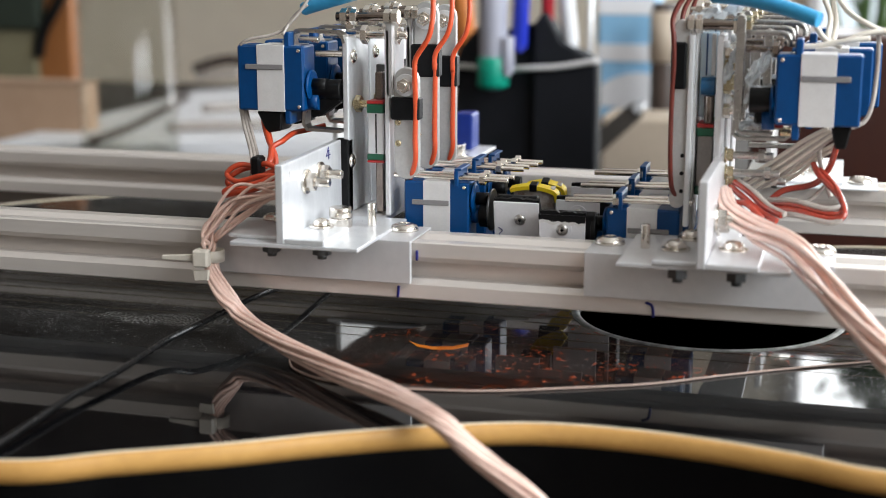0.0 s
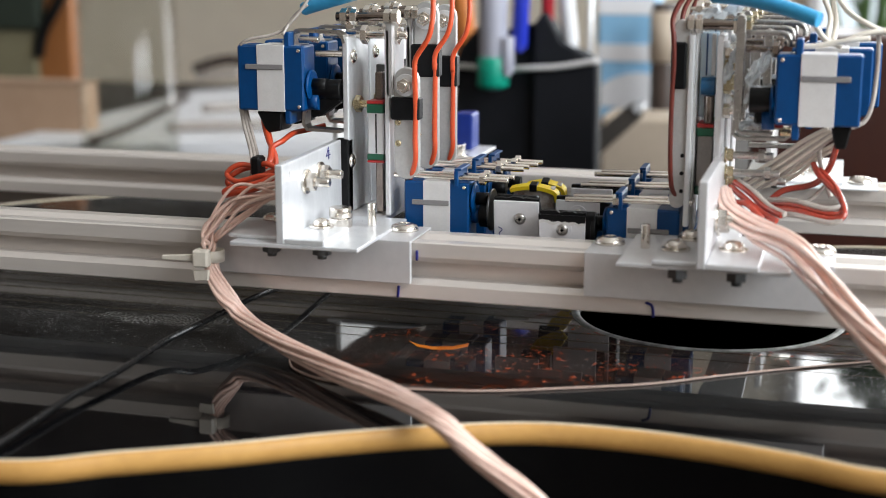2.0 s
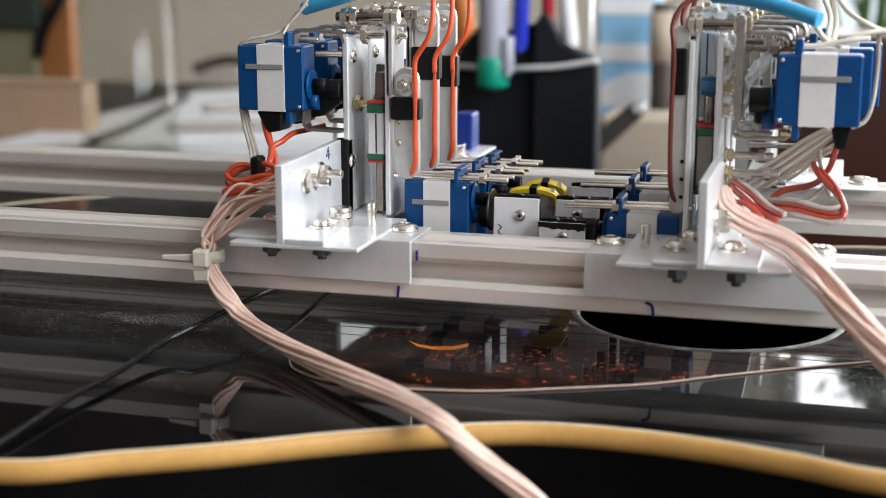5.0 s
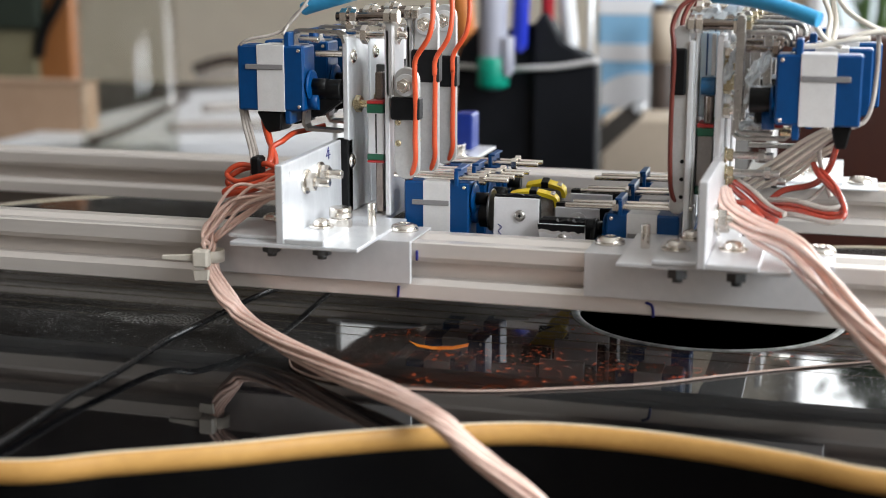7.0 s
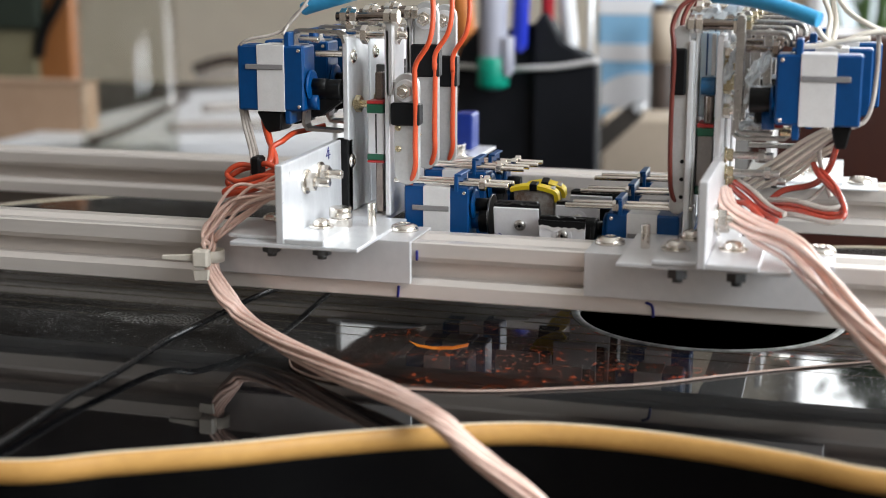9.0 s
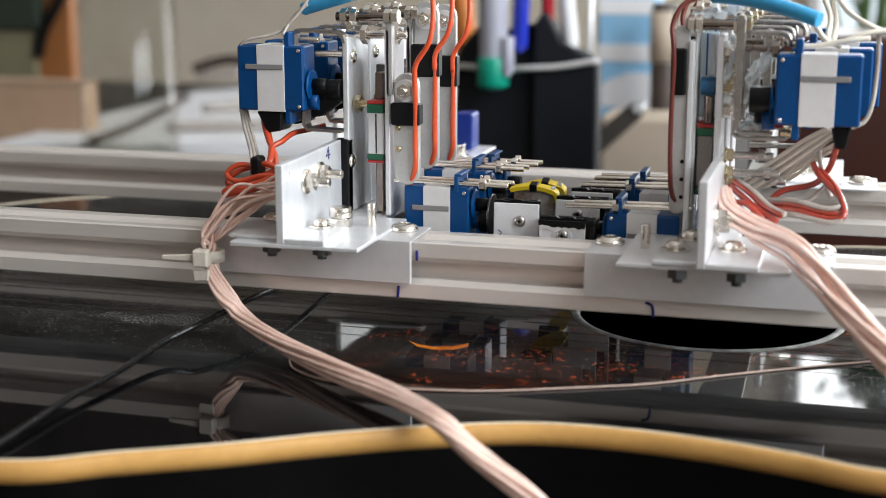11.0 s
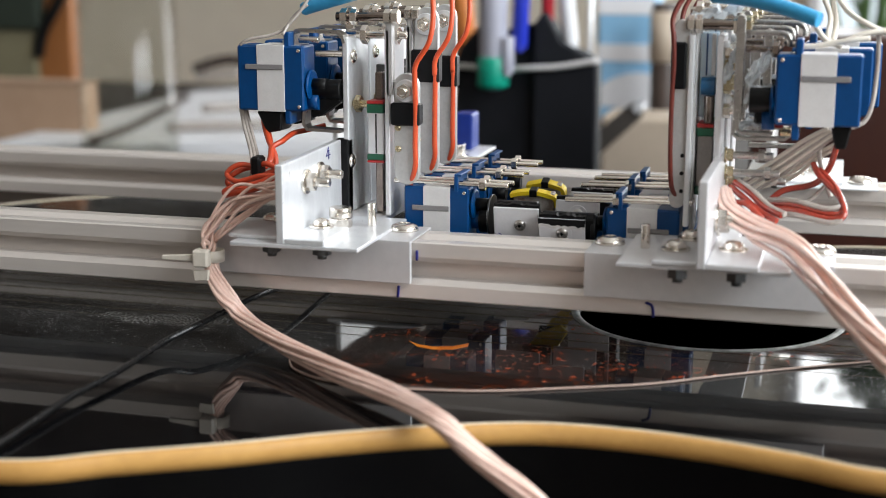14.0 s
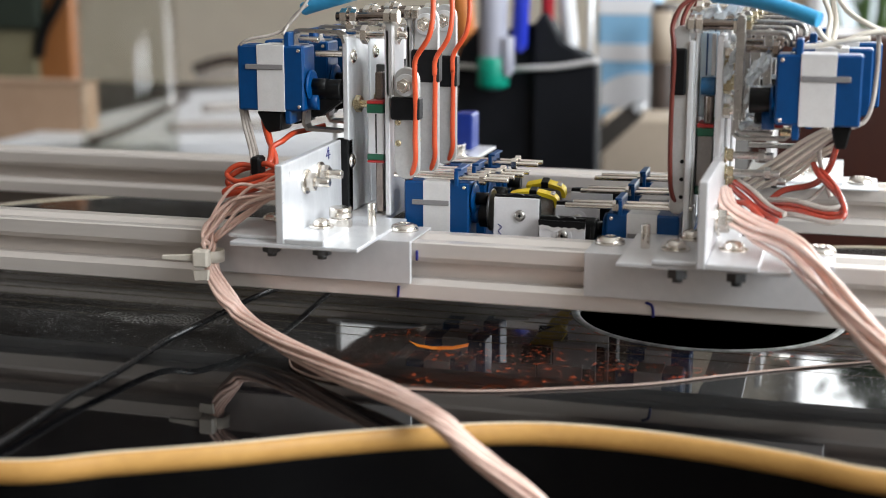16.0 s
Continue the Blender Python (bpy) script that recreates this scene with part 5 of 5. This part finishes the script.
def pen_holder():
    t = tagged(empty("pen_holder"), "black leatherette pen holder with a grey cord, full of pens", "pen holder")
    x0, x1, xm = -0.160, -0.048, -0.098
    part("rear_cup", prism([(x0, DESK), (xm, DESK), (xm, 0.075), (-0.125, 0.068), (-0.137, 0.078), (x0 + 0.004, 0.056), (x0, 0.045)], "y", 0.600, 0.625, 0.002), M_HOLDER, t)
    part("front_cup", prism([(xm + 0.001, DESK), (x1, DESK), (x1, 0.045), (x1 - 0.004, 0.05), (-0.075, 0.062), (-0.088, 0.085), (xm + 0.001, 0.075)], "y", 0.590, 0.612, 0.002), M_HOLDER, t)
    part("cord", tube([(-0.16, 0.597, 0.042), (-0.125, 0.596, 0.040), (-0.099, 0.588, 0.042), (-0.075, 0.586, 0.044), (-0.047, 0.586, 0.049)], 0.0022, 5, 8), M_LABEL, t)


pen_holder()


def pen(name, px, pz0, pz1, y, r, m, label, cap=None, lean=0.0):
    t = tagged(empty(name), label, "pen", "pens in the holder")
    part("barrel", cyl((px, y, pz0), (px + lean, y, pz1), r, 18, bev=r * 0.2), m, t)
    if cap:
        cm, za, zb = cap
        part("cap", cyl((px, y - 0.0001, za), (px, y - 0.0001, zb), r * 1.15, 18, bev=r * 0.25), cm, t)
    part("tip", cyl((px, y, pz0 - 0.004), (px, y, pz0), r * 0.4, 12, r2=r * 0.9), m, t)


pen("marker_pen", -0.125, 0.03, 0.16, 0.580, 0.0105, M_MARKER, "frosted white marker pen with a green cap upside down", (M_GREENCAP, 0.0275, 0.051))
pen("ball_pen", -0.1060, 0.058, 0.16, 0.584, 0.0060, M_BLUEPEN, "bright blue ball pen standing in the holder", None, 0.004)
pen("ball_pen", -0.1130, 0.040, 0.066, 0.575, 0.0050, M_MARKER, "pale ball pen standing in the holder")
pen("ball_pen", -0.0880, 0.070, 0.16, 0.60, 0.005, M_REDPEN, "red ball pen standing in the holder", None, 0.0)
pen("ball_pen", -0.070, 0.058, 0.16, 0.60, 0.006, M_PAPER, "pale ball pen standing in the holder", None, -0.012)
pen("ball_pen", -0.165, 0.030, 0.13, 0.66, 0.009, M_ORPEN, "orange ball pen standing in the holder", None, -0.01)


def block(name, x0, x1, y0, y1, z0, z1, m, label, cat, bev=0.003, pname="body"):
    t = tagged(empty(name), label, cat)
    part(pname, box(x0, x1, y0, y1, z0, z1, bev, 2), m, t)
    return t


# boxes and cards on the desk, behind
t = block("cardboard_box", -0.95, -0.715, 1.0, 1.035, DESK, -0.026, M_CARD, "pale brown cardboard box on the desk", "box")
part("lid", box(-0.953, -0.712, 0.998, 1.037, -0.0255, -0.0235, 0.001), M_CARD, t)
t = block("wooden_case", -0.9220, -0.8560, 1.22, 1.245, DESK, 0.22, M_ORWOOD, "orange-brown wooden case standing upright", "case")
part("rim", tube([(-0.8459, 1.2100, 0.0905), (-0.8690, 1.2100, 0.0540), (-0.8925, 1.2100, 0.0169), (-0.9005, 1.2100, -0.0129)], 0.008, 6, 8), M_BLACK, t, "black curved rim")
t = block("cloth_bundle", -1.0095, -0.9045, 1.21, 1.30, DESK, 0.0222, M_KHAKI, "folded khaki cloth bundle on the desk", "cloth")
t = block("cloth_bundle", -1.0082, -0.8924, 1.20, 1.31, 0.0222 + 0.0005, 0.2, M_DKGREEN, "dark green folded cloth on the khaki one", "cloth")


def jar():
    t = tagged(empty("glass_jar"), "tall clear glass jar on the desk", "jar")
    cx, cy, r = -0.6015, 0.90, 0.052
    b = bmesh.new()
    n = 40
    prof = [(r * 0.96, DESK), (r, DESK + 0.006), (r, 0.15), (r - 0.003, 0.15), (r - 0.003, DESK + 0.012), (0.001, DESK + 0.012), (0.001, DESK)]
    rows = [[b.verts.new((cx + q * math.cos(2 * math.pi * i / n), cy + q * math.sin(2 * math.pi * i / n), z)) for i in range(n)] for q, z in prof]
    for r0, r1 in zip(rows, rows[1:] + rows[:1]):
        ring_between(b, r0, r1)
    bmesh.ops.recalc_face_normals(b, faces=b.faces[:])
    part("glass", b, M_PANE, t)
    part("lip", tube([(cx + (r + 0.0005) * math.cos(2 * math.pi * i / 24), cy + (r + 0.0005) * math.sin(2 * math.pi * i / 24), 0.151) for i in range(25)], 0.0018, 2, 8), M_PANE, t)


jar()


def sheet(name, pts, th, m, label):
    t = tagged(empty(name), label, "paper")
    b = bmesh.new()
    lo = [b.verts.new(p) for p in pts]
    hi = [b.verts.new((p[0], p[1], p[2] + th)) for p in pts]
    b.faces.new(hi)
    b.faces.new(lo[::-1])
    for i in range(len(pts)):
        j = (i + 1) % len(pts)
        b.faces.new((lo[i], lo[j], hi[j], hi[i]))
    bmesh.ops.recalc_face_normals(b, faces=b.faces[:])
    first = part("sheet", b, m, t)
    c_ = sum((Vector(q_) for q_ in pts), Vector()) / len(pts)
    for k in range(1, 3):
        share(first, 0, 0, 0).matrix_basis = Matrix.Translation((0, 0, (th + 0.0005) * k)) @ Matrix.Translation(c_) @ pose(0, 0, 0, 0, 0, 5 * k) @ Matrix.Translation(-c_)


sheet("paper_stack", [(-0.83, 0.93, DESK), (-0.42, 0.98, DESK), (-0.50, 1.66, DESK), (-0.76, 1.5, DESK)], 0.006, M_PAPER, "white sheets of paper spread on the desk")
strand_thing("desk_cable", [[(-0.62, 1.02, -0.074), (-0.5, 1.1, -0.074), (-0.44, 1.25, -0.074), (-0.5, 1.42, -0.074), (-0.42, 1.6, -0.09)],
                            [(-0.66, 1.2, -0.074), (-0.58, 1.3, -0.074), (-0.56, 1.5, -0.074), (-0.45, 1.62, -0.09)]], 0.006, M_GREYW, "grey cable lying over the papers", "cable")
strand_thing("desk_cable", [[(-0.6502, 0.9048, -0.0760), (-0.6672, 1.0191, -0.0760), (-0.7100, 1.1897, -0.0760), (-0.7515, 1.3405, -0.0760)]], 0.005, M_BROWN, "dark brown cable lying over the papers", "cable", "cable")
t = tagged(empty("hand_tool"), "brown-handled hand tool lying on the papers", "tool")
part("handle", tube([(-0.8044, 1.4800, -0.0496), (-0.7765, 1.4800, -0.0406), (-0.7489, 1.4800, -0.0350), (-0.7245, 1.4800, -0.0361)], 0.008, 6, 10), M_BROWN, t)
part("jaw", tube([(-0.7979, 1.4750, -0.0600), (-0.7702, 1.4750, -0.0568), (-0.7291, 1.4750, -0.0508)], 0.006, 6, 10), M_GREYW, t)

# packages to the side of the pen holder
def package():
    t = tagged(empty("printed_package"), "light blue and white printed package standing upright", "package")
    y = 0.86
    x0, x1 = -0.0944, -0.0408
    part("carton", box(x0, x1, y, y + 0.06, DESK, 0.14, 0.003), M_LTBLUE, t)
    za, zb = 0.0724, 0.0544
    part("white_band", box(x0 + 0.001, x1 - 0.001, y - 0.001, y - 0.0002, za - 0.003, za + 0.012, 0), M_PAPER, t)
    part("white_band", box(x0 + 0.001, x1 - 0.001, y - 0.001, y - 0.0002, zb - 0.028, zb - 0.012, 0), M_PAPER, t)
    c = (-0.0540, 0.8600, -0.0157)
    pts = [(c[0] + 0.045 * math.cos(math.pi * i / 20), max(c[2], c[2] + 0.032 * math.sin(math.pi * i / 20))) for i in range(21)]
    pts = [(min(max(q[0], x0 + 0.001), x1 - 0.001), q[1]) for q in pts]
    part("white_arch", prism([pts[i] for i in range(20, -1, -1)], "y", y - 0.0012, y - 0.0002), M_PAPER, t)
    part("white_foot", box(c[0] - 0.02, x1 - 0.001, y - 0.0012, y - 0.0002, DESK + 0.001, c[2], 0), M_PAPER, t)


package()
t = tagged(empty("metal_post"), "thin grey metal post behind the pen holder", "post")
q = (-0.0906, 0.8000, 0.0451)
part("post", cyl((q[0], 0.8, DESK), (q[0], 0.8, 0.2), 0.003, 14), M_ALU, t)
part("foot", cyl((q[0], 0.8, DESK), (q[0], 0.8, DESK + 0.004), 0.02, 24), M_ALU_DULL, t)
t = tagged(empty("round_tin"), "dark brown round tin with a pale band", "tin")
q = (-0.0267, 0.8200, 0.0350)
part("body", cyl((q[0], 0.82, DESK), (q[0], 0.82, 0.082), 0.012, 24, bev=0.002), M_BROWN, t)
part("band", cyl((q[0] - 0.001, 0.8195, 0.03), (q[0] - 0.001, 0.8195, 0.075), 0.0124, 24), M_TAN, t)
a, c = (-0.0701, 0.7400, -0.0103), (0.0045, 0.7400, -0.0485)
t = block("tan_board", a[0], c[0], 0.74, 0.80, DESK, a[2], M_TAN, "tan board leaning on the desk items", "board", 0.004)
a, c = (-0.1088, 0.7000, -0.0521), (-0.0296, 0.7000, 0.0017)
t = tagged(empty("strap"), "dark grey strap lying over the board", "strap")
part("strap", prism([(a[0], a[2] - 0.005), (a[0] + 0.02, a[2] - 0.01), (c[0], c[2] - 0.008), (c[0], c[2] + 0.004), (c[0] - 0.01, c[2] + 0.003)], "y", 0.70, 0.715, 0.001), M_STRAP, t)
part("support", box(a[0], a[0] + 0.03, 0.70, 0.715, DESK, a[2] - 0.004, 0.001), M_STRAP, t)
part("stud", cyl((c[0] - 0.003, 0.698, c[2]), (c[0] - 0.003, 0.717, c[2]), 0.004, 14), M_ALU, t)
a, c = (0.0745, 0.4200, 0.0799), (0.1656, 0.4200, -0.0076)
t = block("wooden_block", a[0], a[0] + 0.15, 0.42, 0.52, DESK, a[2], M_MAHOG, "dark red-brown wooden block beside the guitar", "block", 0.004)
a = (-0.0507, 0.1980, 0.0544)
t = block("blue_cap", a[0], a[0] + 0.0095, 0.196, 0.210, 0.0369, a[2], M_CAPBLUE, "deep blue plastic cap on the far bracket", "cap", 0.001)


def plant():
    t = tagged(empty("potted_plant"), "green leafy plant by the bright window", "plant")
    rnd = random.Random(8)
    cx, cy = 0.17, 1.28
    part("pot", cyl((cx, cy, DESK), (cx, cy, -0.062), 0.05, 24, r2=0.06, bev=0.003), M_CARD, t)
    part("soil", cyl((cx, cy, -0.0618), (cx, cy, -0.059), 0.055, 20), M_BROWN, t)
    for i in range(15):
        a = rnd.uniform(0, 6.3)
        top = Vector((cx + rnd.uniform(-0.19, 0.16), cy + rnd.uniform(-0.12, 0.12), rnd.uniform(0.14, 0.5)))
        if i > 8:
            top = Vector((cx + rnd.uniform(-0.03, 0.11), cy + rnd.uniform(-0.06, 0.06), rnd.uniform(0.4, 0.56)))
        base = Vector((cx + 0.03 * math.cos(a), cy + 0.03 * math.sin(a), -0.06))
        mid_ = (base + top) / 2 + Vector((rnd.uniform(-0.02, 0.02), 0, 0.05))
        part("stem", tube([base, mid_, top], 0.0035, 6, 6), M_LEAF, t)
        b = bmesh.new()
        for k in range(34):
            q = mid_.lerp(top, rnd.random()) + Vector((rnd.uniform(-0.02, 0.02), rnd.uniform(-0.02, 0.02), rnd.uniform(-0.02, 0.02)))
            d = Vector((rnd.uniform(-1, 1), rnd.uniform(-1, 1), rnd.uniform(-0.3, 0.8))).normalized()
            s = d.cross(Vector((0.1, 0.2, 1))).normalized()
            ln, w = rnd.uniform(0.03, 0.055) * (1.3 if i > 8 else 1), rnd.uniform(0.006, 0.011) * (1.6 if i > 8 else 1)
            dip = Vector((0, 0, -0.008))
            v = [b.verts.new(p) for p in (q, q + d * ln * 0.5 + s * w, q + d * ln + dip, q + d * ln * 0.5 - s * w, q + d * ln * 0.5 + Vector((0, 0, -0.003)))]
            for u in ((0, 1, 4), (1, 2, 4), (2, 3, 4), (3, 0, 4)):
                b.faces.new([v[z_] for z_ in u])
        part("leaves", b, M_LEAF, t)


plant()


# ---- what moves ----
LIFT = 0.0020
DOWN = {
    0: "0:0 .2:1 .8:0 2.3:1 2.9:0 3.4:1 4.6:0 5.4:1 6.7:0 7.7:1 9.2:0 10.2:1 11.1:0 11.8:1 13.3:0 13.8:1 15.8:0",
    1: "0:0 .3:1 .8:0 2.3:1 2.8:0 3.8:1 5:0 5.8:1 7.3:0 7.8:1 8.8:0 10:1 10.9:0 11.8:1 13.3:0 13.8:1 15.3:0 15.8:1",
    2: "0:1 6.3:0 6.8:1 8.3:0 8.8:1 10.3:0 10.8:1 12.3:0 12.8:1 14.3:0 14.8:1",
    3: "0:0 1:1 1.2:0 2.9:1 3.1:0 4.9:1 5.1:0 6.8:1 7.3:0 8.8:1 9.1:0 10.8:1 11.2:0 12.8:1 13.2:0 15.8:1",
    4: "0:0 2.9:1 3.2:0 6.8:1 7.3:0 8.8:1 9.2:0 12.8:1 13.2:0 15.8:1",
    5: "0:0 .1:1 1:0 1.2:1 2:0 2.2:1 4.8:0 5.2:1",
}
# rocking of the picks: 0 leans back, 1 leans forward
ROCK = {
    0: "0:1 2:.5 2.2:1 2.55:0 3:1 3.3:0 3.7:1 4:0 5.6:1 6.1:0 7.2:1 8.15:0 8.6:1 9.1:0 10:1 10.7:0 11.8:1 12.2:0 12.8:1 13.2:0 13.8:1 14.2:0 14.8:1 15.2:0",
    1: "0:.5 .4:.2 .9:.5 2.4:.2 2.9:.5 6.4:.2 6.9:.5 8.2:.2 9:.5 12.2:.2 13:.5",
    2: "0:1 6.2:0 6.8:1 8.2:0 8.9:1 12.2:0 12.9:1 14.2:.2 14.8:1",
    3: "0:0 1:1 1.2:0 2.3:1 3:0 4.6:1 5:0 6.4:1 7.2:0 7.75:.5 7.9:0 9.1:1 9.8:0 11.2:1 12.2:0 13.3:1 14.3:0 14.8:1 15.7:0",
    4: "0:0 3:1 3.3:0 7:1 7.4:0 12.8:1 13.4:0",
    5: "0:0 6.4:1 7:0 8.4:1 9.1:0",
}


def steps(text, fade):
    """Times and values, each value held until just before the next change."""
    marks = [(float(a), float(b)) for a, b in (w.split(":") for w in text.split())]
    rows = [(0.0, marks[0][1])]
    for t, v in marks[1:]:
        rows.append((max(t - fade, rows[-1][0] + 0.034), rows[-1][1]))
        rows.append((max(t + fade, rows[-1][0] + 0.034), v))
    rows.append((16.0, rows[-1][1]))
    return [r for i, r in enumerate(rows) if i == 0 or r[0] > rows[i - 1][0]]


def motions():
    for i, s in enumerate(slides):
        home = s.matrix_basis.translation.copy()
        walk(s, [(t, pose(home.x, home.y, home.z - LIFT * v)) for t, v in steps(DOWN[i], 0.05)])
        px, py, pz = PIVOT[i]
        swing = (-3, 11) if i == 0 else (0, 11) if i > 2 else (2, 16)
        walk(picks[i], [(t, pose(px, py, pz, swing[0] + (swing[1] - swing[0]) * v)) for t, v in steps(ROCK[i], 0.06)])


motions()
